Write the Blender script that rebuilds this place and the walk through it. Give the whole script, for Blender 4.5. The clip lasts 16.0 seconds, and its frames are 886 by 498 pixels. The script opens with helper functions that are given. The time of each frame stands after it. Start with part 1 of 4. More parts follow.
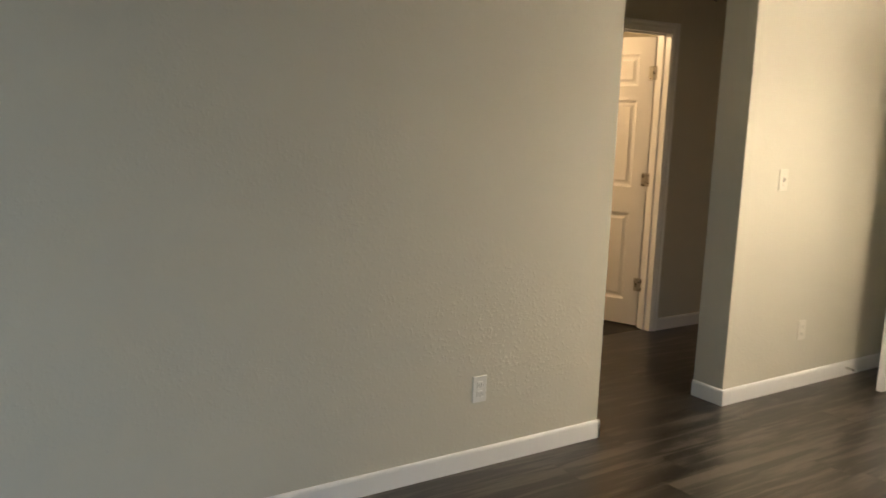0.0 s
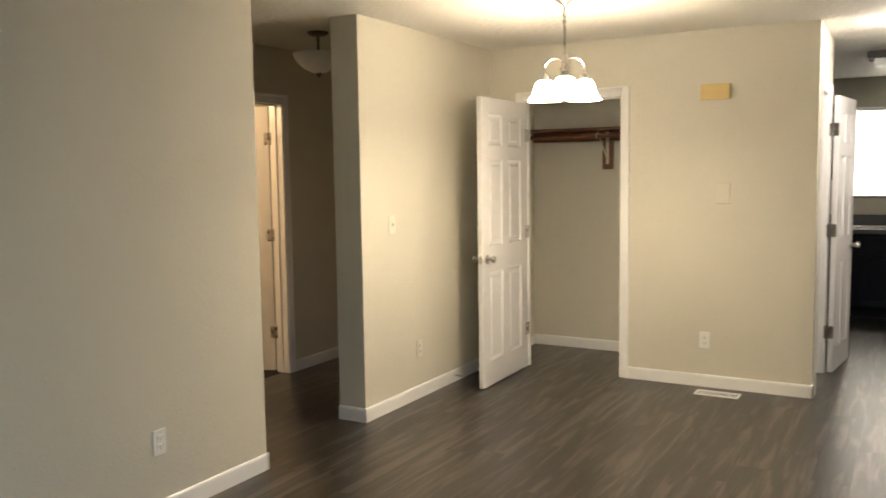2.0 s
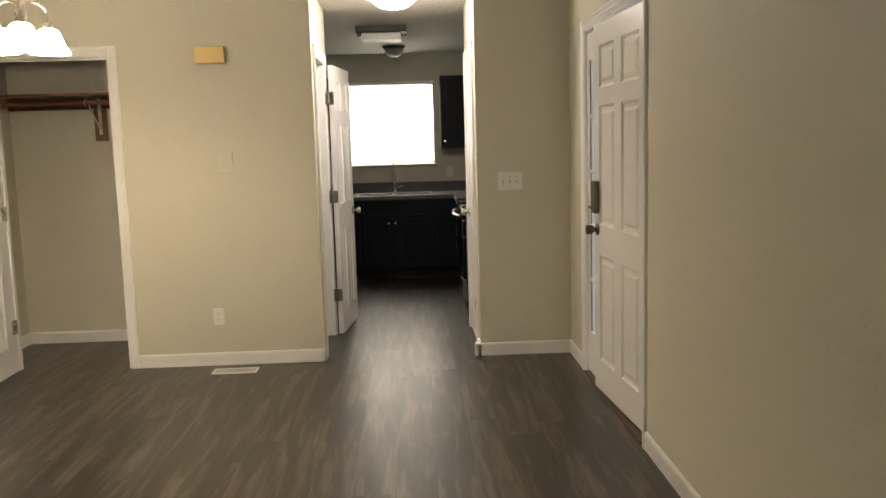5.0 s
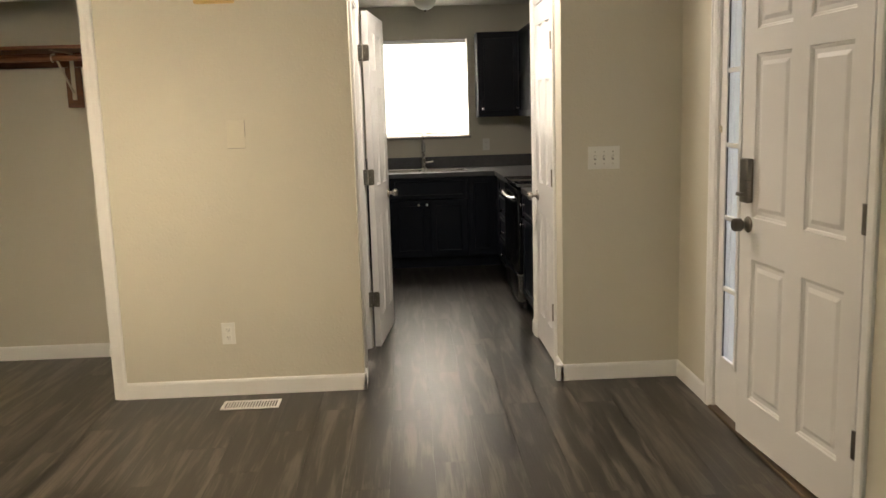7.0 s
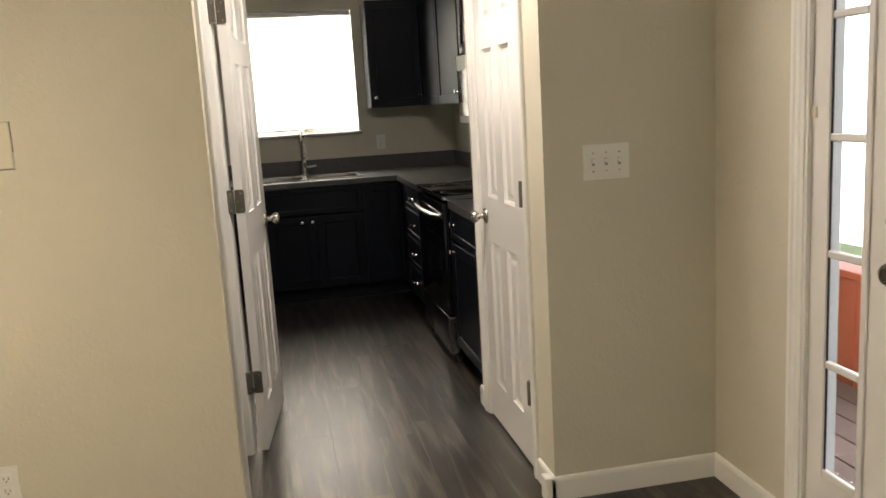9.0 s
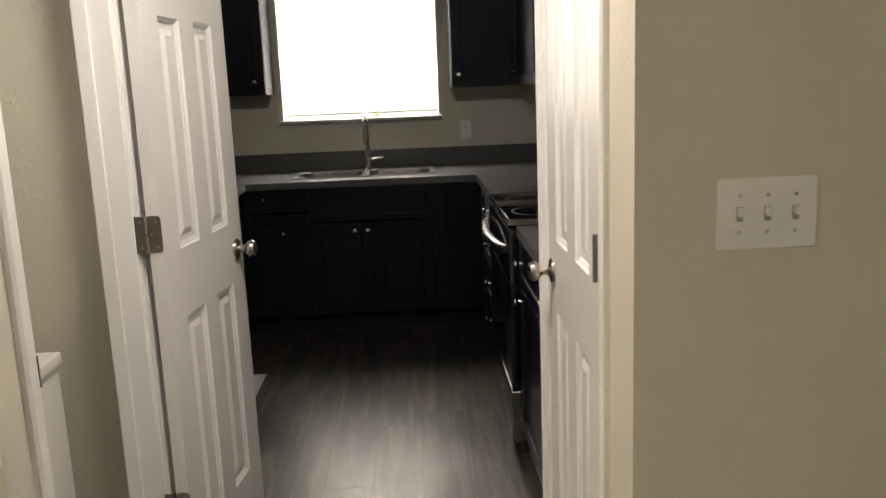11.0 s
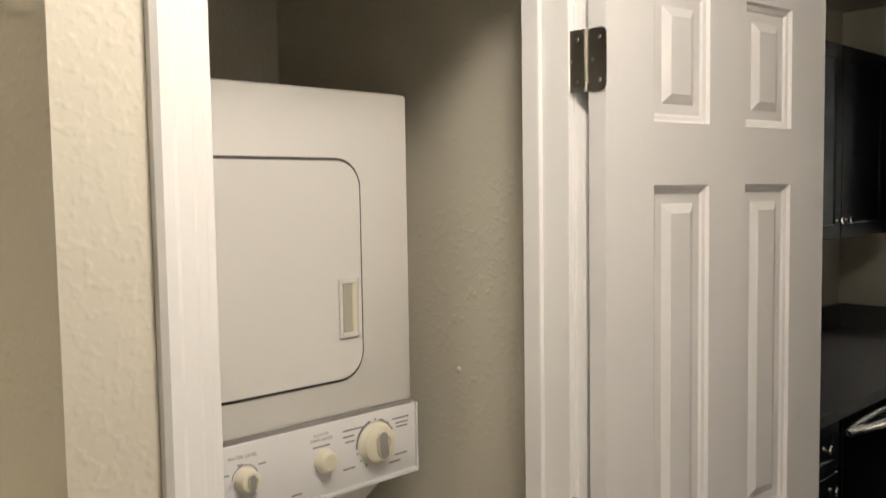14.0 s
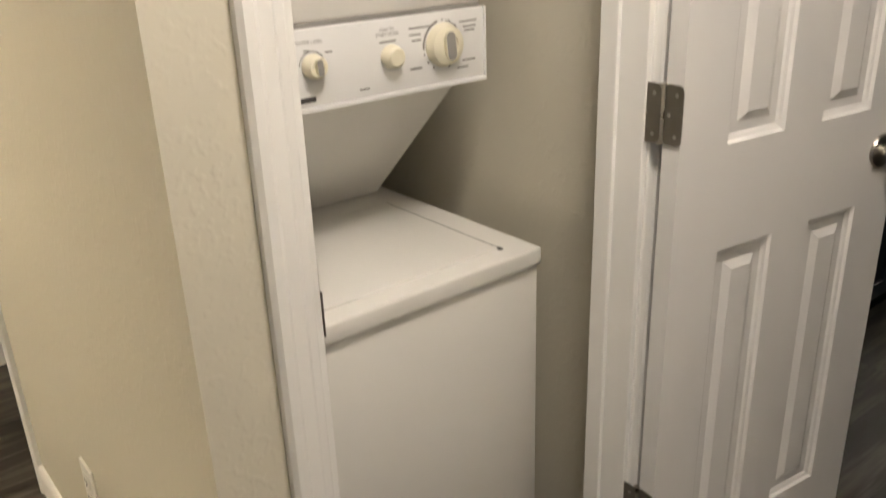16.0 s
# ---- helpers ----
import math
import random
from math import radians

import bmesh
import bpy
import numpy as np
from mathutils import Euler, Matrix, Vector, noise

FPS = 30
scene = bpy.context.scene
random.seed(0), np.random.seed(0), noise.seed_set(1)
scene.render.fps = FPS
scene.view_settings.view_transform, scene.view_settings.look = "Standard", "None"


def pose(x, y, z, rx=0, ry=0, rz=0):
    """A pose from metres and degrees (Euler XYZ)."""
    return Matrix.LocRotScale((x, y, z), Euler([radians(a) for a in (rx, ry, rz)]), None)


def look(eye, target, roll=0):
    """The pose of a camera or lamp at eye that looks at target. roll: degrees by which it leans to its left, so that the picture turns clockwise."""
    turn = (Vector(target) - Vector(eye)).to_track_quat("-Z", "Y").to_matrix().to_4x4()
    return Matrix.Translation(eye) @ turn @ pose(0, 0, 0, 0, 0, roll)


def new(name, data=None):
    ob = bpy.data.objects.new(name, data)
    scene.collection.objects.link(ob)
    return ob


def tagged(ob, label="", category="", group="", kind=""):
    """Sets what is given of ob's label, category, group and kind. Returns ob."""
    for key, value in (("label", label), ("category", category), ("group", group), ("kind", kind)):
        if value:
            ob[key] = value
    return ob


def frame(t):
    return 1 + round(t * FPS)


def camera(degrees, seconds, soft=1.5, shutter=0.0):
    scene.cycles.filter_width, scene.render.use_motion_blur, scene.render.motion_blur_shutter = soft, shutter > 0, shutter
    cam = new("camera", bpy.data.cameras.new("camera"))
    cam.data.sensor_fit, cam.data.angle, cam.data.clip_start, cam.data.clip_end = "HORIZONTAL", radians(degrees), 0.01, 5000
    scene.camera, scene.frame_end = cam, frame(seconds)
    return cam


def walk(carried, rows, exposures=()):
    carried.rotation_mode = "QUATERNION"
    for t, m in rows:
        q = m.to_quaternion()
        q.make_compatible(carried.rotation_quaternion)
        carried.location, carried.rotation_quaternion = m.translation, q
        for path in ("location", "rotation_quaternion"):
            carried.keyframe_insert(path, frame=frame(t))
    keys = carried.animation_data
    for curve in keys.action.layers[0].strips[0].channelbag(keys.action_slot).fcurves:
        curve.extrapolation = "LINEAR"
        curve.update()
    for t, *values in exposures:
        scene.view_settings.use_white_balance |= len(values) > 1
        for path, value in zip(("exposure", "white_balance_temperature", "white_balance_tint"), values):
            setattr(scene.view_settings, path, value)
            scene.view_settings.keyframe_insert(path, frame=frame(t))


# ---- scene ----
# ---- camera and walk ----
cam = camera(56.0, 16.0, 1.5, 0.3)
PATH = [
    (0, (0.451, 0.083, 1.518), (1.533, 1.73, 1.18), 2.0),
    (0.5, (0.324, 0.09, 1.471), (1.596, 1.605, 1.176), 0.1),
    (1, (0.176, -0.007, 1.521), (1.618, 1.352, 1.248), 0.8),
    (1.5, (0.023, -0.103, 1.564), (1.639, 1.053, 1.338), 0.4),
    (2, (-0.073, -0.082, 1.529), (1.662, 0.897, 1.343), -0.8),
    (2.5, (-0.036, -0.16, 1.529), (1.805, 0.599, 1.353), -0.2),
    (3, (-0.042, -0.258, 1.476), (1.87, 0.313, 1.336), -0.5),
    (3.5, (-0.002, -0.272, 1.485), (1.956, 0.11, 1.341), -0.4),
    (4, (0.012, -0.275, 1.445), (2.003, -0.144, 1.308), -0.4),
    (4.2, (0.045, -0.269, 1.441), (2.04, -0.251, 1.302), -0.8),
    (6.5, (1.164, 0.131, 1.432), (3.136, 0.059, 1.106), -2.7),
    (7, (1.563, 0.195, 1.422), (3.536, 0.116, 1.102), -1.8),
    (7.5, (1.993, 0.246, 1.415), (3.957, 0.066, 1.088), -1.7),
    (8, (2.4, 0.291, 1.41), (4.355, 0.035, 1.074), -1.7),
    (8.5, (2.807, 0.311, 1.409), (4.738, -0.075, 1.058), -3.4),
    (11, (4.492, -0.241, 1.402), (6.452, -0.307, 1.014), -2.3),
    (11.5, (4.769, -0.341, 1.425), (6.699, -0.022, 1.006), -1.7),
    (12, (5.078, -0.376, 1.45), (6.925, 0.283, 1.054), -3.7),
    (12.5, (5.293, -0.427, 1.511), (6.944, 0.676, 1.27), -2.1),
    (13, (5.404, -0.355, 1.58), (6.95, 0.911, 1.524), -1.0),
    (13.5, (5.496, -0.323, 1.604), (6.925, 1.076, 1.58), -0.9),
    (14, (5.547, -0.354, 1.593), (6.907, 1.106, 1.459), -0.9),
    (14.5, (5.546, -0.368, 1.538), (6.869, 1.11, 1.283), -0.7),
    (15, (5.539, -0.368, 1.487), (6.794, 1.143, 1.114), -1.2),
    (15.5, (5.533, -0.354, 1.426), (6.727, 1.158, 0.886), -1.5),
    (16, (5.53, -0.343, 1.365), (6.678, 1.109, 0.607), -2.1),
]
EXPOSURES = [(0, 0.02, 6250, 12), (1, 0.1, 6250, 12), (2, 0.1, 6250, 12), (3, -0.17, 6480, 12), (4.2, -0.2, 6480, 12), (6.5, -0.13, 6450, 12), (8.7, -0.1, 6380, 12), (11, -0.12, 6180, 12), (12, -0.05, 6200, 12), (12.5, -0.32, 6250, 12), (13, -0.45, 6300, 12), (14, -0.56, 6300, 12), (15, -0.28, 6300, 12), (16, -0.05, 6300, 12)]
walk(cam, [(t, look(eye, target, roll)) for t, eye, target, roll in PATH], EXPOSURES)

# ---- light and air ----
world = bpy.data.worlds.new("sky")
scene.world = world
world.use_nodes = True
sky = world.node_tree.nodes.new("ShaderNodeTexSky")
sky.sky_type, sky.sun_disc = "NISHITA", False
sky.sun_elevation, sky.sun_rotation = radians(42), radians(200)
world.node_tree.links.new(sky.outputs[0], world.node_tree.nodes["Background"].inputs[0])
world.node_tree.nodes["Background"].inputs[1].default_value = 0.12


def lamp(name, kind, energy, m, color=(1, 1, 1), size=(1, 1)):
    data = bpy.data.lights.new(name, kind)
    data.energy, data.color = energy, color
    if kind == "AREA":
        data.shape, data.size, data.size_y = "RECTANGLE", size[0], size[1]
    elif kind == "SUN":
        data.angle = radians(0.5)
    else:
        data.shadow_soft_size = size[0]
    ob = new(name, data)
    ob.matrix_basis = m
    return ob


lamp("sun", "SUN", 3.0, look((0, 0, 0), (-0.25, -0.69, -0.66)), (1, 0.95, 0.88))
lamp("kitchen_window_daylight", "AREA", 130, look((10.14, 0.063, 1.676), (0, 0.063, 1.676)), (1.0, 0.91, 0.78), (0.98, 0.92))
lamp("living_window_daylight", "AREA", 100, look((-1.7, -1.36, 1.4), (-2.45, 0.14, -0.85)), (0.66, 0.83, 1.0), (1.7, 1.2))
lamp("bedroom_bulb", "POINT", 55, pose(3.75, 4.95, 2.2), (1.0, 0.66, 0.34), (0.08,))


for k in range(3):
    a = radians(202 + 120 * k)
    lamp("chandelier_bulb", "POINT", 12.5, pose(4.29 + 0.125 * math.cos(a), 1.60 + 0.125 * math.sin(a), 1.945), (1.0, 0.82, 0.575), (0.03,))


# ---- materials ----
def material(name, color, rough=0.5, metal=0.0, vary=0.08, scale=6.0, bump=0.0, bump_scale=200.0, detail=4.0, spec=0.5, stretch=(1, 1, 1), rvar=0.05):
    """Paint, metal or plastic with a broad mottling of its tone and a fine relief, in metres."""
    m = bpy.data.materials.new(name)
    m.use_nodes = True
    nt = m.node_tree
    n, l = nt.nodes, nt.links
    b = n["Principled BSDF"]
    geo = n.new("ShaderNodeNewGeometry")
    mp = n.new("ShaderNodeMapping")
    mp.inputs["Scale"].default_value = stretch
    l.new(geo.outputs["Position"], mp.inputs[0])
    t = n.new("ShaderNodeTexNoise")
    t.inputs["Scale"].default_value, t.inputs["Detail"].default_value = scale, detail
    l.new(mp.outputs[0], t.inputs["Vector"])
    ramp = n.new("ShaderNodeMixRGB")
    ramp.inputs[1].default_value = (*[c * (1 - vary) for c in color], 1)
    ramp.inputs[2].default_value = (*[min(1, c * (1 + vary)) for c in color], 1)
    l.new(t.outputs["Fac"], ramp.inputs[0])
    l.new(ramp.outputs[0], b.inputs["Base Color"])
    b.inputs["Metallic"].default_value = metal
    b.inputs["Specular IOR Level"].default_value = spec
    mr = n.new("ShaderNodeMapRange")
    mr.inputs[3].default_value, mr.inputs[4].default_value = max(0.03, rough - rvar), min(1, rough + rvar)
    l.new(t.outputs["Fac"], mr.inputs[0])
    l.new(mr.outputs[0], b.inputs["Roughness"])
    if bump:
        t2 = n.new("ShaderNodeTexNoise")
        t2.inputs["Scale"].default_value, t2.inputs["Detail"].default_value = bump_scale, 3
        l.new(geo.outputs["Position"], t2.inputs["Vector"])
        bp = n.new("ShaderNodeBump")
        bp.inputs["Strength"].default_value, bp.inputs["Distance"].default_value = 1.0, bump
        l.new(t2.outputs["Fac"], bp.inputs["Height"])
        l.new(bp.outputs[0], b.inputs["Normal"])
    return m


def knockdown(name, color, rough, depth, scale):
    """Painted drywall with a knockdown texture: flattened splats on a fine orange peel."""
    m = material(name, color, rough, vary=0.035, scale=1.6)
    n, l = m.node_tree.nodes, m.node_tree.links
    geo = n.new("ShaderNodeNewGeometry")
    big = n.new("ShaderNodeTexNoise")
    big.inputs["Scale"].default_value, big.inputs["Detail"].default_value, big.inputs["Distortion"].default_value = scale, 1.2, 0.0
    l.new(geo.outputs["Position"], big.inputs["Vector"])
    cut = n.new("ShaderNodeMapRange")
    cut.interpolation_type = "SMOOTHSTEP"
    cut.inputs[1].default_value, cut.inputs[2].default_value = 0.46, 0.80
    l.new(big.outputs["Fac"], cut.inputs[0])
    fine = n.new("ShaderNodeTexNoise")
    fine.inputs["Scale"].default_value, fine.inputs["Detail"].default_value = scale * 3, 2
    l.new(geo.outputs["Position"], fine.inputs["Vector"])
    add = n.new("ShaderNodeMath")
    add.operation = "MULTIPLY_ADD"
    l.new(fine.outputs["Fac"], add.inputs[0])
    add.inputs[1].default_value = 0.14
    l.new(cut.outputs[0], add.inputs[2])
    bp = n.new("ShaderNodeBump")
    bp.inputs["Strength"].default_value, bp.inputs["Distance"].default_value = 1.0, depth
    l.new(add.outputs[0], bp.inputs["Height"])
    l.new(bp.outputs[0], n["Principled BSDF"].inputs["Normal"])
    return m


def glow(name, color, strength):
    """Lit frosted glass."""
    m = material(name, (0.85, 0.82, 0.75), 0.35)
    b = m.node_tree.nodes["Principled BSDF"]
    b.inputs["Emission Color"].default_value = (*color, 1)
    b.inputs["Emission Strength"].default_value = strength
    return m


def plank_material():
    m = bpy.data.materials.new("vinyl_plank")
    m.use_nodes = True
    n, l = m.node_tree.nodes, m.node_tree.links
    b = n["Principled BSDF"]
    geo, info = n.new("ShaderNodeNewGeometry"), n.new("ShaderNodeObjectInfo")
    rnd = n.new("ShaderNodeMath")
    rnd.operation = "ADD"
    l.new(info.outputs["Random"], rnd.inputs[0])
    l.new(geo.outputs["Random Per Island"], rnd.inputs[1])
    off = n.new("ShaderNodeMath")
    off.operation = "MULTIPLY"
    l.new(rnd.outputs[0], off.inputs[0])
    off.inputs[1].default_value = 37.0
    vec = n.new("ShaderNodeCombineXYZ")
    l.new(off.outputs[0], vec.inputs[2])
    l.new(off.outputs[0], vec.inputs[0])
    shift = n.new("ShaderNodeVectorMath")
    l.new(geo.outputs["Position"], shift.inputs[0])
    l.new(vec.outputs[0], shift.inputs[1])
    mp = n.new("ShaderNodeMapping")
    mp.inputs["Scale"].default_value = (1.6, 16, 1)
    l.new(shift.outputs[0], mp.inputs[0])
    broad = n.new("ShaderNodeTexNoise")
    broad.inputs["Scale"].default_value, broad.inputs["Detail"].default_value, broad.inputs["Distortion"].default_value = 1.1, 5, 0.7
    l.new(mp.outputs[0], broad.inputs["Vector"])
    mp2 = n.new("ShaderNodeMapping")
    mp2.inputs["Scale"].default_value = (4, 110, 1)
    l.new(shift.outputs[0], mp2.inputs[0])
    grain = n.new("ShaderNodeTexNoise")
    grain.inputs["Scale"].default_value, grain.inputs["Detail"].default_value = 1.5, 4
    l.new(mp2.outputs[0], grain.inputs["Vector"])
    mix = n.new("ShaderNodeMath")
    mix.operation = "MULTIPLY_ADD"
    l.new(grain.outputs["Fac"], mix.inputs[0])
    mix.inputs[1].default_value = 0.4
    l.new(broad.outputs["Fac"], mix.inputs[2])
    tone = n.new("ShaderNodeMath")
    tone.operation = "MULTIPLY_ADD"
    l.new(rnd.outputs[0], tone.inputs[0])
    tone.inputs[1].default_value = 0.09
    l.new(mix.outputs[0], tone.inputs[2])
    ramp = n.new("ShaderNodeValToRGB")
    e = ramp.color_ramp.elements
    e[0].position, e[0].color = 0.0, (0.0035, 0.0031, 0.0027, 1)
    e[1].position, e[1].color = 1.0, (0.088, 0.076, 0.062, 1)
    mid = e.new(0.5)
    mid.color = (0.0125, 0.0108, 0.009, 1)
    span = n.new("ShaderNodeMapRange")
    span.inputs[1].default_value, span.inputs[2].default_value = 0.625, 0.975
    l.new(tone.outputs[0], span.inputs[0])
    l.new(span.outputs[0], ramp.inputs[0])
    l.new(ramp.outputs[0], b.inputs["Base Color"])
    mr = n.new("ShaderNodeMapRange")
    mr.inputs[3].default_value, mr.inputs[4].default_value = 0.25, 0.40
    b.inputs["Specular IOR Level"].default_value = 0.8
    b.inputs["Specular Tint"].default_value = (1.0, 0.9, 0.78, 1)
    l.new(grain.outputs["Fac"], mr.inputs[0])
    l.new(mr.outputs[0], b.inputs["Roughness"])
    bp = n.new("ShaderNodeBump")
    bp.inputs["Strength"].default_value, bp.inputs["Distance"].default_value = 0.6, 0.0009
    l.new(grain.outputs["Fac"], bp.inputs["Height"])
    l.new(bp.outputs[0], b.inputs["Normal"])
    return m


def speckle_material():
    m = material("granite_laminate", (0.085, 0.081, 0.075), 0.36, vary=0.3, scale=14)
    n, l = m.node_tree.nodes, m.node_tree.links
    geo, v = n.new("ShaderNodeNewGeometry"), n.new("ShaderNodeTexVoronoi")
    v.inputs["Scale"].default_value = 240
    l.new(geo.outputs["Position"], v.inputs["Vector"])
    mx = n.new("ShaderNodeMixRGB")
    mx.blend_type, mx.inputs[0].default_value = "MULTIPLY", 0.75
    l.new(n["Mix (Legacy)"].outputs[0], mx.inputs[1])
    l.new(v.outputs["Color"], mx.inputs[2])
    bright = n.new("ShaderNodeBrightContrast")
    bright.inputs[1].default_value = 0.03
    hsv = n.new("ShaderNodeHueSaturation")
    hsv.inputs["Saturation"].default_value = 0.25
    l.new(mx.outputs[0], hsv.inputs["Color"])
    l.new(hsv.outputs[0], bright.inputs[0])
    l.new(bright.outputs[0], n["Principled BSDF"].inputs["Base Color"])
    return m


def glass_material():
    m = bpy.data.materials.new("clear_glass")
    m.use_nodes = True
    n, l = m.node_tree.nodes, m.node_tree.links
    clear, gloss, mx = n.new("ShaderNodeBsdfTransparent"), n.new("ShaderNodeBsdfGlossy"), n.new("ShaderNodeMixShader")
    gloss.inputs["Roughness"].default_value, mx.inputs[0].default_value = 0.03, 0.06
    l.new(clear.outputs[0], mx.inputs[1])
    l.new(gloss.outputs[0], mx.inputs[2])
    l.new(mx.outputs[0], n["Material Output"].inputs[0])
    return m


def slat_material():
    m = material("blind_vinyl", (0.86, 0.86, 0.84), 0.5)
    n, l = m.node_tree.nodes, m.node_tree.links
    tr, mx = n.new("ShaderNodeBsdfTranslucent"), n.new("ShaderNodeMixShader")
    tr.inputs[0].default_value = (0.9, 0.9, 0.88, 1)
    mx.inputs[0].default_value = 0.6
    l.new(n["Principled BSDF"].outputs[0], mx.inputs[1])
    l.new(tr.outputs[0], mx.inputs[2])
    l.new(mx.outputs[0], n["Material Output"].inputs[0])
    return m


WALL = knockdown("wall_paint", (0.61, 0.575, 0.475), 0.62, 0.0006, 72)
CEIL = knockdown("ceiling_paint", (0.72, 0.69, 0.62), 0.8, 0.004, 24)
TRIM = material("trim_paint", (0.82, 0.81, 0.78), 0.34, vary=0.03, bump=0.00012, bump_scale=60, rvar=0.02)
DOOR = material("door_paint", (0.77, 0.755, 0.735), 0.32, vary=0.025, scale=3, rvar=0.012)
PLANK = plank_material()
SUBFLOOR = material("subfloor", (0.02, 0.018, 0.016), 0.9)
NICKEL = material("brushed_nickel", (0.50, 0.47, 0.42), 0.28, 1.0, vary=0.1, scale=30)
DARK_NICKEL = material("aged_nickel", (0.17, 0.155, 0.135), 0.34, 1.0, vary=0.15, scale=40)
HINGE = material("dull_nickel", (0.27, 0.25, 0.215), 0.36, 1.0, vary=0.12, scale=40)
CHROME = material("chrome", (0.75, 0.74, 0.72), 0.12, 1.0)
CABINET = material("cabinet_navy_black", (0.0045, 0.0062, 0.011), 0.42, vary=0.2, scale=3, spec=0.22)
BLACK = material("black_enamel", (0.008, 0.008, 0.009), 0.16, vary=0.1)
BLACK_GLASS = material("black_glass", (0.006, 0.006, 0.007), 0.06)
STEEL = material("stainless_steel", (0.55, 0.54, 0.52), 0.26, 1.0, vary=0.1, scale=60, stretch=(1, 1, 20))
SINK_STEEL = material("satin_steel", (0.27, 0.25, 0.225), 0.3, 1.0, vary=0.12, scale=40)
GRANITE = speckle_material()
ENAMEL = material("white_enamel", (0.74, 0.725, 0.68), 0.3, vary=0.02, scale=3, rvar=0.01)
PANEL = material("panel_plastic", (0.78, 0.78, 0.77), 0.35, vary=0.03)
CREAM = material("cream_plastic", (0.74, 0.70, 0.55), 0.4, vary=0.05)
GREY_INK = material("grey_ink", (0.22, 0.21, 0.2), 0.6)
GROOVE = material("dark_seam", (0.06, 0.055, 0.05), 0.7)
# cream plastic darkened, with the handle recess's shade in its colour
CREAM_SHADED = material("shaded_cream_plastic", (0.46, 0.43, 0.34), 0.5)
INLAY = material("inlay_grey", (0.30, 0.29, 0.27), 0.35)
PLATE = material("plate_plastic", (0.78, 0.77, 0.72), 0.35, vary=0.02)
PAINTED = material("painted_plate", (0.63, 0.59, 0.48), 0.5, vary=0.03)
PALE_PLATE = material("pale_plate", (0.70, 0.66, 0.56), 0.4, vary=0.03)
CHIME = material("chime_plastic", (0.62, 0.45, 0.16), 0.5, vary=0.05)
# emissive sheet material; its glow replaces the sunlit outdoors
GLOW_SHEET = bpy.data.materials.new("glowing_backdrop")
GLOW_SHEET.use_nodes = True
GLOW_SHEET.node_tree.nodes["Principled BSDF"].inputs["Emission Color"].default_value = (0.95, 0.97, 1.0, 1)
GLOW_SHEET.node_tree.nodes["Principled BSDF"].inputs["Emission Strength"].default_value = 5.0
SHELF = material("stained_wood", (0.15, 0.06, 0.026), 0.4, vary=0.5, scale=9, stretch=(6, 1, 6))
ZINC = material("zinc_bracket", (0.62, 0.57, 0.47), 0.45, 0.3)
SHADE = glow("lit_bell_glass", (1.0, 0.82, 0.575), 84)
DOME_ON = glow("lit_dome_glass", (1.0, 0.89, 0.765), 105)
DOME_OFF = material("frosted_glass", (0.72, 0.69, 0.6), 0.3, vary=0.1, scale=14)
GLASS = glass_material()
SLAT = slat_material()
ALU = material("window_vinyl", (0.72, 0.72, 0.70), 0.4, vary=0.03)
SILL = material("sill_paint", (0.36, 0.34, 0.30), 0.4, vary=0.1)
BRONZE = material("threshold_bronze", (0.12, 0.085, 0.05), 0.45, 0.6)
DECK = material("porch_wood", (0.2, 0.13, 0.1), 0.7, vary=0.35, scale=5, stretch=(1, 1, 0.2))
REDWOOD = material("red_stained_wood", (0.52, 0.12, 0.05), 0.55, vary=0.25, scale=5, stretch=(1, 1, 0.2))
GRASS = material("grass", (0.09, 0.12, 0.04), 0.9, vary=0.5, scale=3)
STAIN = material("fan_grille_dark", (0.05, 0.045, 0.04), 0.6)


# ---- helpers for shapes ----
def link(name, bm, mat, parent=None, label="", smooth=False):
    mesh = bpy.data.meshes.new(name)
    bmesh.ops.recalc_face_normals(bm, faces=bm.faces)
    bm.to_mesh(mesh)
    bm.free()
    mesh.materials.append(mat)
    if smooth:
        for p in mesh.polygons:
            p.use_smooth = True
        mesh.set_sharp_from_angle(angle=radians(38))
    ob = new(name, mesh)
    if parent is not None:
        ob.parent = parent
    if label:
        ob["label"] = label
    return ob


def part(name, bm, mat, parent, label="", smooth=False):
    return link(name, bm, mat, parent, label, smooth)


def thing(name, m, label, category, group=""):
    ob = new(name)
    ob.matrix_basis = m
    ob.empty_display_size = 0.1
    return tagged(ob, label, category, group)


def boxes(*specs, bevel=0.0, segments=1):
    """Boxes (x0, x1, y0, y1, z0, z1) in one bmesh, with bevelled edges."""
    bm = bmesh.new()
    for x0, x1, y0, y1, z0, z1 in specs:
        v = [bm.verts.new((x, y, z)) for x in (x0, x1) for y in (y0, y1) for z in (z0, z1)]
        for f in ((0, 1, 3, 2), (4, 6, 7, 5), (0, 4, 5, 1), (2, 3, 7, 6), (0, 2, 6, 4), (1, 5, 7, 3)):
            bm.faces.new([v[i] for i in f])
    if bevel:
        bmesh.ops.recalc_face_normals(bm, faces=bm.faces)
        bmesh.ops.bevel(bm, geom=bm.edges[:], offset=bevel, segments=segments, affect="EDGES", profile=0.5)
    return bm


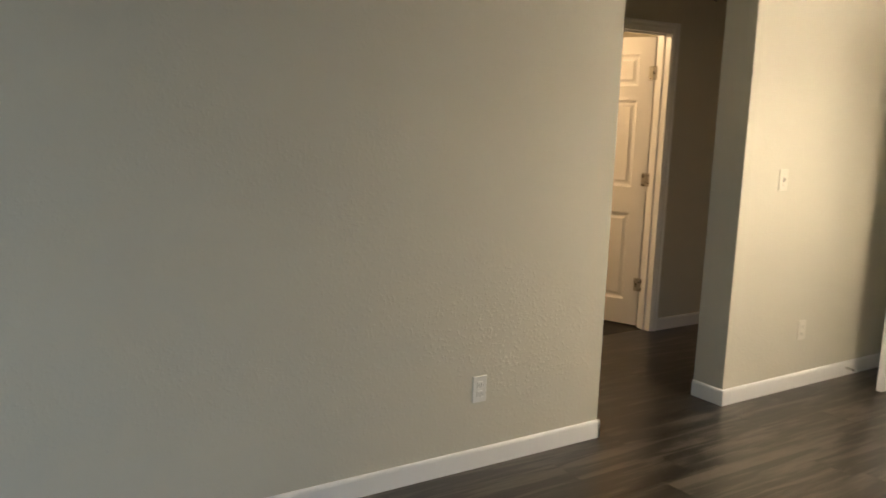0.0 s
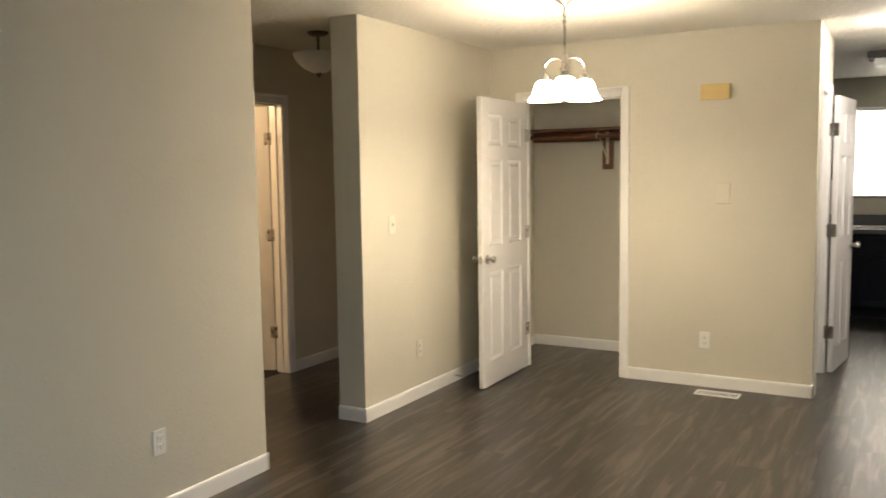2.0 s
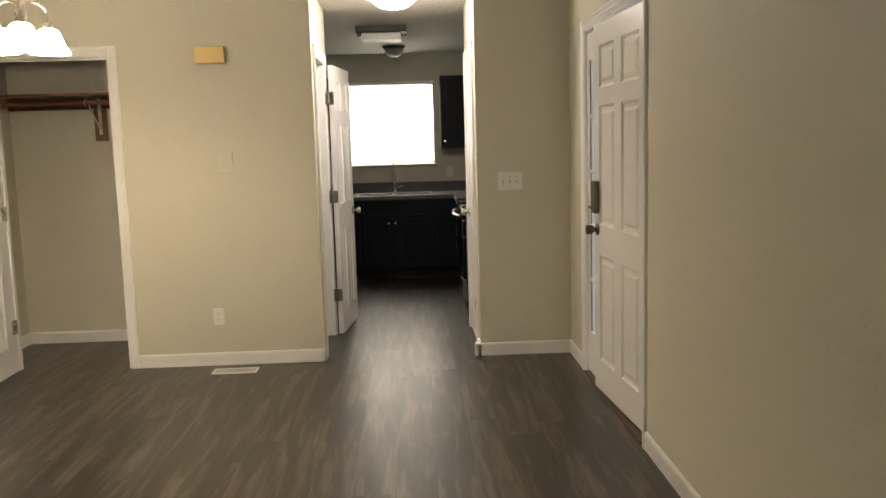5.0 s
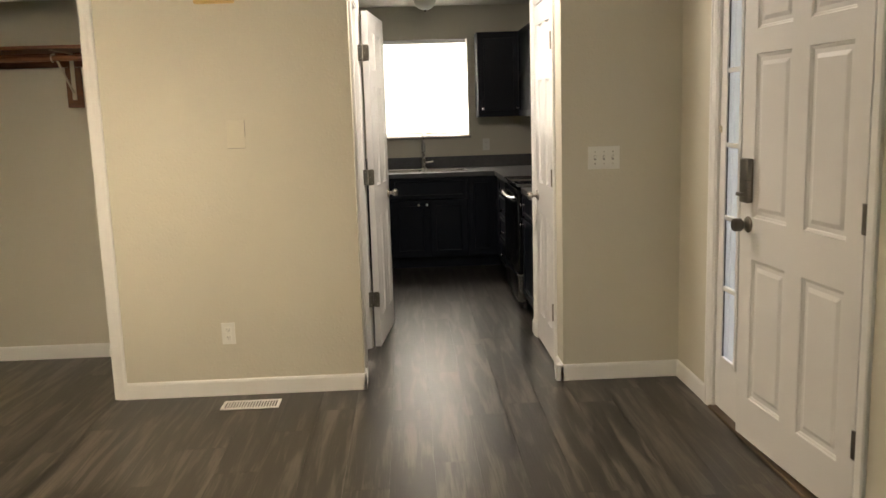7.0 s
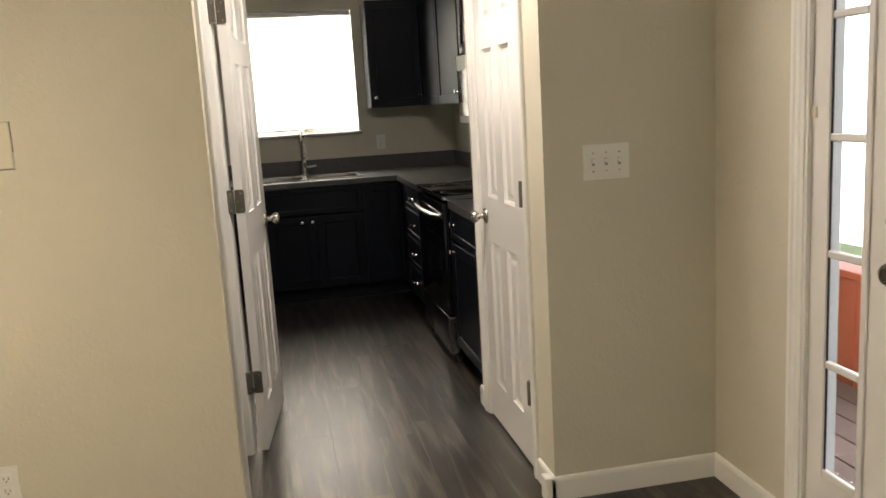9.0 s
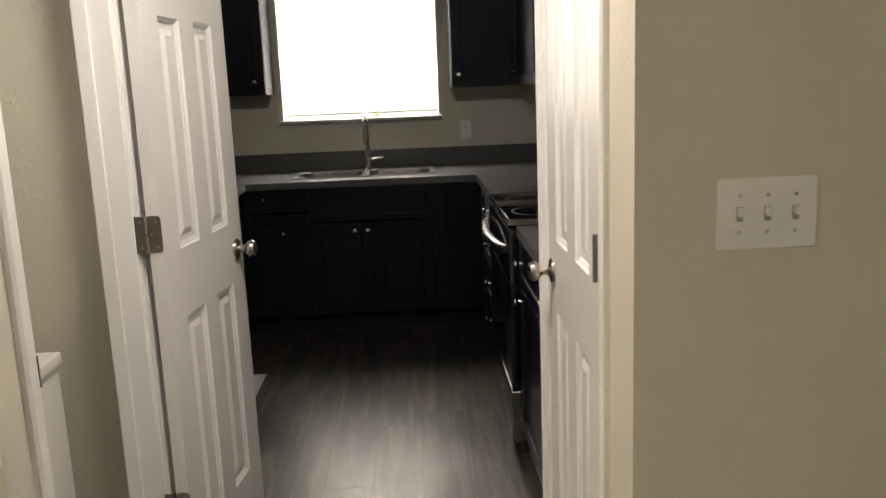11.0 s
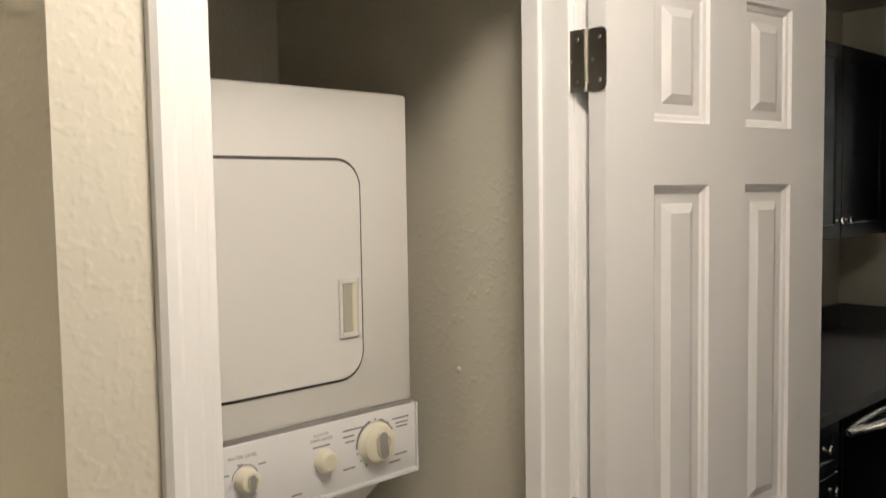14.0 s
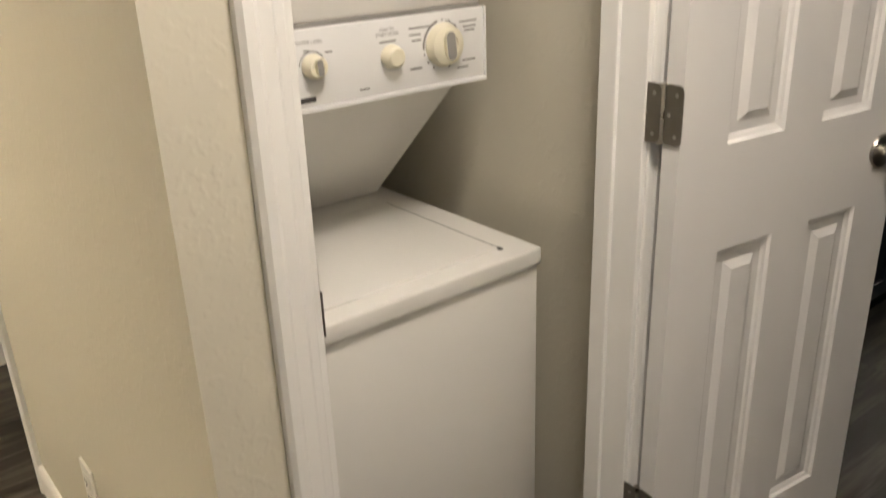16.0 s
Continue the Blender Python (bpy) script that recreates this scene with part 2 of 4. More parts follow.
def lathe(profile, m=None, steps=24):
    """A turned shape from (radius, height) pairs round z."""
    bm = bmesh.new()
    rings = []
    for r, z in profile:
        if r < 1e-5:
            rings.append([bm.verts.new((0, 0, z))])
        else:
            rings.append([bm.verts.new((r * math.cos(2 * math.pi * i / steps), r * math.sin(2 * math.pi * i / steps), z)) for i in range(steps)])
    for a, b in zip(rings, rings[1:]):
        for i in range(steps):
            j = (i + 1) % steps
            if len(a) == 1 and len(b) > 1:
                bm.faces.new((a[0], b[i], b[j]))
            elif len(b) == 1 and len(a) > 1:
                bm.faces.new((a[i], b[0], a[j]))
            elif len(a) > 1:
                bm.faces.new((a[i], b[i], b[j], a[j]))
    if m is not None:
        bmesh.ops.transform(bm, matrix=m, verts=bm.verts)
    return bm


def tube(points, r, steps=10, flat=1.0):
    """A round bar along points; flat squeezes its height."""
    bm = bmesh.new()
    pts = [Vector(p) for p in points]
    rings = []
    for i, p in enumerate(pts):
        d = (pts[min(i + 1, len(pts) - 1)] - pts[max(i - 1, 0)]).normalized()
        side = d.cross(Vector((0, 0, 1)))
        if side.length < 1e-3:
            side = d.cross(Vector((0, 1, 0)))
        side.normalize()
        up = side.cross(d)
        rings.append([bm.verts.new(p + r * (math.cos(2 * math.pi * k / steps) * side + flat * math.sin(2 * math.pi * k / steps) * up)) for k in range(steps)])
    for a, b in zip(rings, rings[1:]):
        for k in range(steps):
            j = (k + 1) % steps
            bm.faces.new((a[k], a[j], b[j], b[k]))
    bm.faces.new(rings[0])
    bm.faces.new(rings[-1])
    return bm


def extrude_profile(profile, length):
    """A strip along x with the section (y, z)."""
    bm = bmesh.new()
    a = [bm.verts.new((0, y, z)) for y, z in profile]
    b = [bm.verts.new((length, y, z)) for y, z in profile]
    n = len(a)
    for i in range(n):
        j = (i + 1) % n
        bm.faces.new((a[i], a[j], b[j], b[i]))
    bm.faces.new(a)
    bm.faces.new(b)
    return bm


ON_Y = pose(0, 0, 0, 90)     # turns a lathe's axis from z to -y


# ---- walls, ceiling, ground ----
H = 2.455


def wall(name, *specs, label="beige painted drywall with knockdown texture", mat=WALL):
    return tagged(link(name, boxes(*specs), mat), label, "wall", "", "structure")


wall("wall_west", (-3.15, -3, -1.32, 2.99, 0, H))
wall("wall_hall_side", (-3, 3.135, 2.797, 2.99, 0, H))
wall("wall_dining_side", (4.037, 6.77, 2.797, 2.99, 0, H))
wall("wall_closet_front", (5.812, 5.915, 0.46, 1.757, 0, H), (5.812, 5.915, 2.517, 2.797, 0, H), (5.812, 5.915, 1.757, 2.517, 2.055, H))
wall("wall_laundry_front", (5.915, 5.968, 0.46, 0.55, 0, H), (6.578, 6.77, 0.46, 0.55, 0, H), (5.968, 6.578, 0.46, 0.55, 2.05, H))
wall("wall_laundry_back", (5.915, 6.66, 1.42, 1.52, 0, H))
wall("wall_kitchen_west", (6.66, 6.77, 0.55, 2.797, 0, H))
wall("wall_kitchen_side", (6.77, 9.89, 1.36, 1.47, 0, H))
wall("wall_kitchen_window", (9.89, 10.04, -1.365, -0.434, 0, H), (9.89, 10.04, 0.56, 1.47, 0, H), (9.89, 10.04, -0.434, 0.56, 0, 1.205), (9.89, 10.04, -0.434, 0.56, 2.145, H))
wall("wall_pantry_front", (5.812, 5.915, -1.215, -0.597, 0, H))
wall("wall_pantry_side", (5.915, 6.045, -0.697, -0.597, 0, H), (6.675, 6.82, -0.697, -0.597, 0, H), (6.045, 6.675, -0.697, -0.597, 2.05, H))
wall("wall_pantry_back", (6.72, 6.82, -1.215, -0.697, 0, H))
wall("wall_entry", (-3, -2.6, -1.32, -1.215, 0, H), (-0.8, 4.045, -1.32, -1.215, 0, H), (-2.6, -0.8, -1.32, -1.215, 0, 0.75), (-2.6, -0.8, -1.32, -1.215, 2.05, H), (5.315, 9.89, -1.32, -1.215, 0, H), (4.045, 5.315, -1.32, -1.215, 2.075, H))
wall("wall_hall_back", (2.0, 4.065, 4.05, 4.17, 0, H), (4.825, 6.76, 4.05, 4.17, 0, H), (4.065, 4.825, 4.05, 4.17, 2.055, H))
wall("wall_hall_west", (1.9, 2.0, 2.99, 4.17, 0, H))
wall("wall_hall_east", (6.66, 6.76, 2.99, 4.05, 0, H))
wall("wall_bedroom", (2.9, 3.0, 4.17, 6.6, 0, H), (6.0, 6.1, 4.17, 6.6, 0, H), (3.0, 6.0, 6.5, 6.6, 0, H))
tagged(link("ceiling", boxes((-3.2, 10.05, -1.4, 6.65, H, H + 0.1)), CEIL), "off-white knockdown textured drywall ceiling", "ceiling", "", "structure")
tagged(link("roof", boxes((-3.6, 10.5, -2.0, 7.0, H + 0.12, H + 0.3)), SUBFLOOR), "dark roof slab above the ceiling", "roof", "", "structure")
floor = tagged(link("floor", boxes((-3.15, 10.02, -1.365, 6.6, -0.15, -0.006)), SUBFLOOR), "dark grey-brown wood-look vinyl plank floor", "floor", "", "structure")
tagged(link("ground", boxes((-300, 300, -300, 300, -0.6, -0.45)), GRASS), "grass ground around the house", "ground", "", "structure")

# ---- trim ----
BASE = [(0, 0), (-0.0125, 0), (-0.0125, 0.073), (-0.010, 0.082), (-0.005, 0.087), (0, 0.087)]
CASING = [(0, 0), (0, 0.058), (-0.011, 0.058), (-0.017, 0.052), (-0.0165, 0.040), (-0.0125, 0.034), (-0.0125, 0.018), (-0.0095, 0.013), (-0.0075, 0.003), (-0.006, 0)]


def baseboard(x0, y0, x1, y1, name="baseboard"):
    """Along a wall from one point to another, standing out to the right of that way."""
    d = Vector((x1 - x0, y1 - y0))
    ob = link(name, extrude_profile(BASE, d.length), TRIM)
    ob.matrix_basis = pose(x0, y0, 0, 0, 0, math.degrees(math.atan2(d.y, d.x)))
    return tagged(ob, "white painted wooden baseboard along the wall", "baseboard", "", "structure")


P = 0.0125
baseboard(-3, 2.797, 3.135 + P, 2.797)
baseboard(3.135, 2.797 - P, 3.135, 2.99)
baseboard(4.037, 2.99, 4.037, 2.797 - P)
baseboard(4.037 - P, 2.797, 5.812, 2.797)
baseboard(5.812, 2.797, 5.812, 2.577)
baseboard(5.812, 1.697, 5.812, 0.46 - P)
baseboard(5.812 - P, 0.46, 5.905, 0.46)
baseboard(5.812, -0.597 + P, 5.812, -1.215)
baseboard(5.975, -0.597, 5.812 - P, -0.597)
tagged(link("baseboard", boxes((5.7995, 5.85, -0.5845, -0.5575, 0, 0.087), bevel=0.003), TRIM), "white painted baseboard corner block", "baseboard", "", "structure")
baseboard(6.83, -0.597, 6.745, -0.597)
baseboard(5.812, -1.215, 5.375, -1.215)
baseboard(3.98, -1.215, -3, -1.215)
baseboard(-3, -1.215, -3, 2.797)
baseboard(6.66, 2.797, 6.66, 1.52)
baseboard(5.915, 2.797, 6.66, 2.797)
baseboard(6.66, 1.52, 5.915, 1.52)
baseboard(4.89, 4.05, 6.66, 4.05)
baseboard(2.0, 4.05, 4.0, 4.05)


def casing(m, width, height, left=True, right=True, top=True, name="trim"):
    """Colonial casing round an opening of that size, whose lower left corner is the pose's origin and whose wall faces -y."""
    t = tagged(new(name), "white painted colonial door casing", "trim", "", "structure")
    t.matrix_basis = m
    if left:
        o = part("casing_leg", extrude_profile(CASING, height + 0.063), TRIM, t)
        o.matrix_basis = Matrix(((0, 0, -1, -0.005), (0, 1, 0, 0), (1, 0, 0, 0), (0, 0, 0, 1)))
    if right:
        o = part("casing_leg", extrude_profile(CASING, height + 0.063), TRIM, t)
        o.matrix_basis = Matrix(((0, 0, 1, width + 0.005), (0, 1, 0, 0), (1, 0, 0, 0), (0, 0, 0, 1)))
    if top:
        o = part("casing_head", extrude_profile(CASING, width + 0.01), TRIM, t)
        o.matrix_basis = pose(-0.005, 0, height + 0.005)
    return t


def jamb(m, width, height, depth, stop=0.05, name="door_jamb"):
    """The lining of a doorway with its stops; the wall faces -y and is depth thick."""
    t = tagged(new(name), "white painted door jamb with stop", "trim", "", "structure")
    t.matrix_basis = m
    part("jamb_leg", boxes((-0.012, 0.006, -0.002, depth, 0, height), (0.006, 0.016, stop, stop + 0.035, 0, height - 0.006), bevel=0.0012), TRIM, t)
    part("jamb_leg", boxes((width - 0.006, width + 0.012, -0.002, depth, 0, height), (width - 0.016, width - 0.006, stop, stop + 0.035, 0, height - 0.006), bevel=0.0012), TRIM, t)
    part("jamb_head", boxes((0.006, width - 0.006, -0.002, depth, height - 0.006, height + 0.012), (0.016, width - 0.016, stop, stop + 0.035, height - 0.016, height - 0.006), bevel=0.0012), TRIM, t)
    return t


# poses that turn the casing's wall towards the room: facing -x, -y, +y
FACE_CLOSET = pose(5.812, 2.517, 0, 0, 0, -90)
FACE_LAUNDRY = pose(5.968, 0.46, 0)
FACE_PANTRY = pose(6.675, -0.597, 0, 0, 0, 180)
FACE_HALL = pose(4.065, 4.05, 0)
FACE_ENTRY = pose(5.315, -1.215, 0, 0, 0, 180)
casing(FACE_CLOSET, 0.76, 2.05)
jamb(FACE_CLOSET, 0.76, 2.05, 0.103)
casing(FACE_LAUNDRY, 0.61, 2.045)
laundry_jamb = jamb(FACE_LAUNDRY, 0.61, 2.045, 0.09)
part("strike_plate", boxes((0.006, 0.0078, -0.004, 0.03, 0.885, 0.945), bevel=0.0005), DARK_NICKEL, laundry_jamb, "dull nickel strike plate")
casing(FACE_PANTRY, 0.63, 2.045)
jamb(FACE_PANTRY, 0.63, 2.045, 0.1, stop=0.06)
casing(FACE_HALL, 0.76, 2.05)
jamb(FACE_HALL, 0.76, 2.05, 0.12)
casing(FACE_ENTRY, 1.27, 2.07)
jamb(FACE_ENTRY, 1.27, 2.07, 0.105, stop=0.0685)


# ---- doors ----
def panel_mesh(w, h, raised=0.004):
    """A moulded door panel facing -y: cove, flat and raised field."""
    bm = bmesh.new()
    loops = []
    for inset, d in ((0, 0), (0.004, 0.0055), (0.010, 0.0075), (0.014, 0.0105), (0.030, 0.0105), (0.046, 0.0105 - raised - 0.003), (0.050, 0.0105 - raised - 0.003)):
        i = min(inset, w / 2 - 0.004)
        loops.append([bm.verts.new((x, d, z)) for x, z in ((i, i), (w - i, i), (w - i, h - i), (i, h - i))])
    for a, b in zip(loops, loops[1:]):
        for k in range(4):
            j = (k + 1) % 4
            bm.faces.new((a[k], a[j], b[j], b[k]))
    bm.faces.new(loops[-1])
    return bm


ROWS_Z = ((0.19, 0.815), (1.0, 1.6), (1.7, 1.915))


def six_panel_door(m, W, label, stile=0.112, mull=0.1, Ht=2.03, T=0.035, knob_z=0.915, name="door", rows=ROWS_Z, knob=True, hinges=(0.31, 1.06, 1.79), knob_mat=NICKEL, leaf=True, hinge_side=0):
    """A moulded six-panel door hung at the pose's origin, reaching along +x, T thick from y = 0 to -T."""
    d = thing(name, m, label, "door")
    z0 = 0.012
    pw = (W - 2 * stile - mull) / 2
    cols = ((stile, stile + pw), (stile + pw + mull, W - stile))
    bm = bmesh.new()
    xs = [0.003, cols[0][0], cols[0][1], cols[1][0], cols[1][1], W]
    zs = [z0] + [v for r in rows for v in r] + [Ht]
    for y in (0, -T):
        grid = [[bm.verts.new((x, y, z)) for z in zs] for x in xs]
        for i in range(5):
            for k in range(len(zs) - 1):
                if i in (1, 3) and k % 2 == 1:
                    continue
                bm.faces.new((grid[i][k], grid[i + 1][k], grid[i + 1][k + 1], grid[i][k + 1]))
        if y == 0:
            back = grid
    n = len(zs)
    for k in range(n - 1):
        for i in (0, 5):
            bm.faces.new((back[i][k], back[i][k + 1], grid[i][k + 1], grid[i][k]))
    for i in range(5):
        for k in (0, n - 1):
            bm.faces.new((back[i][k], back[i + 1][k], grid[i + 1][k], grid[i][k]))
    part("slab", bm, DOOR, d)
    for za, zb in rows:
        mesh = None
        for xa, xb in cols:
            for side in (0, 1):
                mm = pose(xa, -T, za) if side == 0 else pose(xb, 0, za, 0, 0, 180)
                if mesh is None:
                    o = part("panel", panel_mesh(pw, zb - za), DOOR, d)
                    mesh = o.data
                else:
                    o = new("panel", mesh)
                    o.parent = d
                o.matrix_basis = mm
    if knob:
        prof = [(0, 0), (0.031, 0), (0.033, 0.003), (0.031, 0.008), (0.016, 0.012), (0.0115, 0.017), (0.0115, 0.030), (0.018, 0.036), (0.0255, 0.046), (0.0265, 0.055), (0.022, 0.063), (0.012, 0.067), (0, 0.068)]
        for s in (0, 1):
            o = part("knob", lathe(prof, steps=28), knob_mat, d, "brushed nickel round door knob", True)
            o.matrix_basis = pose(W - 0.062, -T, knob_z, 90) if s == 0 else pose(W - 0.062, 0, knob_z, -90)
        part("latch_plate", boxes((W, W + 0.0015, -T / 2 - 0.012, -T / 2 + 0.012, knob_z - 0.028, knob_z + 0.028), bevel=0.0005), NICKEL, d)
    for hz in hinges:
        g = part("hinge", tube([(0, 0.004, hz - 0.047), (0, 0.004, hz + 0.047)], 0.0062), NICKEL, d, "brushed nickel butt hinge", True)
        if leaf:
            for sgn in (-1, 1):
                lb = boxes((min(0, sgn * 0.036), max(0, sgn * 0.036), 0.002, 0.0045, hz - 0.046, hz + 0.046), bevel=0.0008)
                lv = part("hinge_leaf", lb, NICKEL, g)
    return d


# closet door, swung out into the room
six_panel_door(pose(5.795, 2.490, 0, 0, 0, 180.8), 0.775, "white six-panel closet door standing open", stile=0.11, mull=0.11)
# laundry door, folded back against the passage wall
laundry_door = six_panel_door(pose(6.582, 0.430, 0, 0, 0, -7.0), 0.605, "white six-panel laundry door folded back open", leaf=False)
# pantry door, shut
pantry_door = six_panel_door(pose(6.056, -0.5985, 0, 0, 0, 0.1), 0.605, "white six-panel pantry door standing shut in its casing", leaf=False)
six_panel_door(pose(4.815, 4.175, 0, 0, 0, 112), 0.755, "cream-lit white six-panel bedroom door standing open", stile=0.11, mull=0.11)


def hinge_leaves(door):
    """Leaves of the three hinges: one on the jamb, one on the slab's edge."""
    inv = door.matrix_basis.inverted()
    for hz in (0.31, 1.06, 1.79):
        for on_jamb in (True, False):
            lb = bmesh.new()
            ring = [(0.018 + sy * 0.0085 + 0.011 * math.cos(radians(a)), sz * 0.036 + 0.011 * math.sin(radians(a))) for sy, sz, a0 in ((1, 1, 0), (-1, 1, 90), (-1, -1, 180), (1, -1, 270)) for a in range(a0, a0 + 91, 15)]
            sides = [[lb.verts.new((x, y, z)) for y, z in ring] for x in (-0.0012, 0.0008)]
            lb.faces.new(sides[0][::-1])
            lb.faces.new(sides[1])
            for k in range(len(ring)):
                j = (k + 1) % len(ring)
                lb.faces.new((sides[0][k], sides[0][j], sides[1][j], sides[1][k]))
            leaf = part("hinge_leaf", lb, HINGE, door, "dull nickel round-cornered hinge leaf with screws")
            leaf.matrix_basis = inv @ pose(6.577, 0.433, hz) if on_jamb else pose(0.0018, -0.036, hz)
            for dy, dz in ((0.011, 0.032), (0.025, 0.0), (0.011, -0.032)):
                s = part("screw", lathe([(0, 0), (0.0036, 0.0), (0.0032, 0.0009), (0, 0.0012)], steps=8), NICKEL, leaf)
                s.matrix_basis = pose(-0.0011, dy, dz, 0, -90)


hinge_leaves(laundry_door)
for hz in (0.31, 1.06, 1.79):
    part("hinge_leaf", boxes((-0.004, 0.024, 0.0, 0.0022, hz - 0.045, hz + 0.045), bevel=0.0008), HINGE, pantry_door, "dull nickel hinge leaf")
    part("hinge_knuckle", tube([(0, 0.0095, hz - 0.047), (0, 0.0095, hz + 0.047)], 0.0072), HINGE, pantry_door, "dull nickel hinge knuckle", True)

# ---- front door with its sidelight ----
front_door = six_panel_door(pose(4.108, -1.243, 0.012, 0, 0, 3.6), 0.852, "white six-panel steel front door standing slightly ajar", stile=0.1, mull=0.12, T=0.044,
                            rows=((0.19, 0.785), (0.955, 1.605), (1.70, 1.925)), Ht=2.04, knob=False, hinges=(), leaf=False)
part("hinge_jamb", boxes((-0.052, -0.004, -0.05, -0.004, 0.0, 2.04), bevel=0.002), TRIM, front_door)
for hz in (0.29, 1.04, 1.79):
    part("hinge", boxes((-0.010, 0.012, 0.0, 0.006, hz - 0.05, hz + 0.05), bevel=0.001), DARK_NICKEL, front_door, "dull nickel butt hinge")
kp = part("keypad_deadbolt", boxes((0.748, 0.816, 0.0005, 0.030, 1.015, 1.195), bevel=0.007, segments=3), DARK_NICKEL, front_door, "aged nickel electronic deadbolt cover", True)
part("seam_or_shadow", boxes((0.747, 0.817, 0.006, 0.0308, 1.107, 1.1085)), GROOVE, kp)
part("thumb_turn", boxes((0.757, 0.807, 0.029, 0.050, 1.043, 1.058), bevel=0.004, segments=2), DARK_NICKEL, kp, "", True)
kprof = [(0, 0), (0.033, 0), (0.034, 0.004), (0.030, 0.009), (0.014, 0.013), (0.0125, 0.022), (0.022, 0.03), (0.0275, 0.038), (0.0275, 0.06), (0.024, 0.066), (0.016, 0.068), (0.014, 0.065), (0, 0.065)]
kn = part("knob", lathe(kprof, steps=28), DARK_NICKEL, front_door, "aged nickel round door knob", True)
kn.matrix_basis = pose(0.782, 0.0, 0.925, -90)

side = tagged(new("window_1"), "white sidelight with five narrow clear panes", "window", "", "structure")
side.matrix_basis = pose(4.968, -1.272, 0)
SX0, SX1, GX0, GX1, GZ0, GZ1 = 0.0, 0.343, 0.115, 0.262, 0.275, 1.895
part("window_frame", boxes((SX0, GX0, 0.034, 0.044, 0.02, 2.05), (GX1, SX1, 0.034, 0.044, 0.02, 2.05), (GX0, GX1, 0.034, 0.044, 0.02, GZ0), (GX0, GX1, 0.034, 0.044, GZ1, 2.05)), DOOR, side)
part("glazing_bead", boxes((GX0 - 0.022, GX0 + 0.004, 0.044, 0.051, GZ0 - 0.022, GZ1 + 0.022), (GX1 - 0.004, GX1 + 0.022, 0.044, 0.051, GZ0 - 0.022, GZ1 + 0.022),
                           (GX0 + 0.004, GX1 - 0.004, 0.044, 0.051, GZ0 - 0.022, GZ0 + 0.004), (GX0 + 0.004, GX1 - 0.004, 0.044, 0.051, GZ1 - 0.004, GZ1 + 0.022), bevel=0.003), DOOR, side)
for i in range(5):
    za = GZ0 + i * (GZ1 - GZ0) / 5
    zb = za + (GZ1 - GZ0) / 5
    if i:
        part("muntin", boxes((GX0 + 0.004, GX1 - 0.004, 0.032, 0.050, za - 0.011, za + 0.011), bevel=0.004), DOOR, side)
    pane = part("pane", boxes((GX0, GX1, 0.037, 0.040, za + 0.011, zb - 0.011)), GLASS, side)
    pane.visible_shadow = False
part("gasket", boxes((GX1 - 0.007, GX1 - 0.0005, 0.0405, 0.0435, GZ0 + 0.002, GZ1 - 0.002)), GROOVE, side, "dark glazing gasket")
part("threshold", boxes((4.05 - 4.968, 0.35, -0.07, 0.075, -0.004, 0.012), (4.05 - 4.968, 0.35, -0.05, 0.03, 0.012, 0.022), bevel=0.003), BRONZE, side, "bronze door threshold")
part("strike_block", boxes((0.318, 0.336, 0.044, 0.052, 1.30, 1.33), bevel=0.002), CREAM, side)

# ---- porch outside the front door ----
tagged(link("porch_floor", boxes(*[(3.0, 9.6, -1.52 - 0.145 * (i + 1), -1.38 - 0.145 * (i + 1) - 0.006, -0.12, -0.08) for i in range(6)]), DECK), "weathered wooden porch deck boards", "porch", "", "structure")
# added glowing sheet that makes the sidelight's view white
tagged(link("backdrop", boxes((4, 40, -6.1, -6, -0.45, 7)), GLOW_SHEET), "glowing sheet added in place of the bright outdoors beyond the porch", "backdrop", "", "structure")
post = thing("porch_post", pose(7.17, -2.47, -0.45), "brown wooden porch post", "post")
part("shaft", boxes((-0.045, 0.045, -0.045, 0.045, 0, 2.9), bevel=0.006), DECK, post)
part("post_base", boxes((-0.055, 0.055, -0.055, 0.055, 0, 0.1), bevel=0.006), DECK, post)
rail = thing("porch_railing", pose(6.4, -2.62, -0.45), "red-stained wooden porch railing", "railing")
part("top_rail", boxes((-0.2, 3.2, -0.07, 0.07, 0.84, 0.88), bevel=0.004), REDWOOD, rail)
part("bottom_rail", boxes((-0.2, 3.2, -0.02, 0.02, 0.1, 0.19), bevel=0.004), REDWOOD, rail)
for i in range(23):
    part("baluster", boxes((-0.15 + 0.145 * i, -0.015 + 0.145 * i, 0.02, 0.045, 0.0, 0.84), bevel=0.002), REDWOOD, rail)


# ---- windows ----
def window(name, m, w, h, depth, label, blind=False):
    """A vinyl slider in an opening; the room is at -y, the outside at +y."""
    t = tagged(new(name), label, "window", "", "structure")
    t.matrix_basis = m
    y0 = depth - 0.06
    part("window_frame", boxes((0, 0.035, y0, depth, 0, h), (w - 0.035, w, y0, depth, 0, h), (0.035, w - 0.035, y0, depth, 0, 0.035), (0.035, w - 0.035, y0, depth, h - 0.035, h), (w / 2 - 0.02, w / 2 + 0.02, y0, depth - 0.01, 0.035, h - 0.035)), ALU, t)
    for a, b in ((0.035, w / 2 - 0.02), (w / 2 + 0.02, w - 0.035)):
        p = part("pane", boxes((a, b, y0 + 0.02, y0 + 0.024, 0.035, h - 0.035)), GLASS, t)
        p.visible_shadow = False
    return t


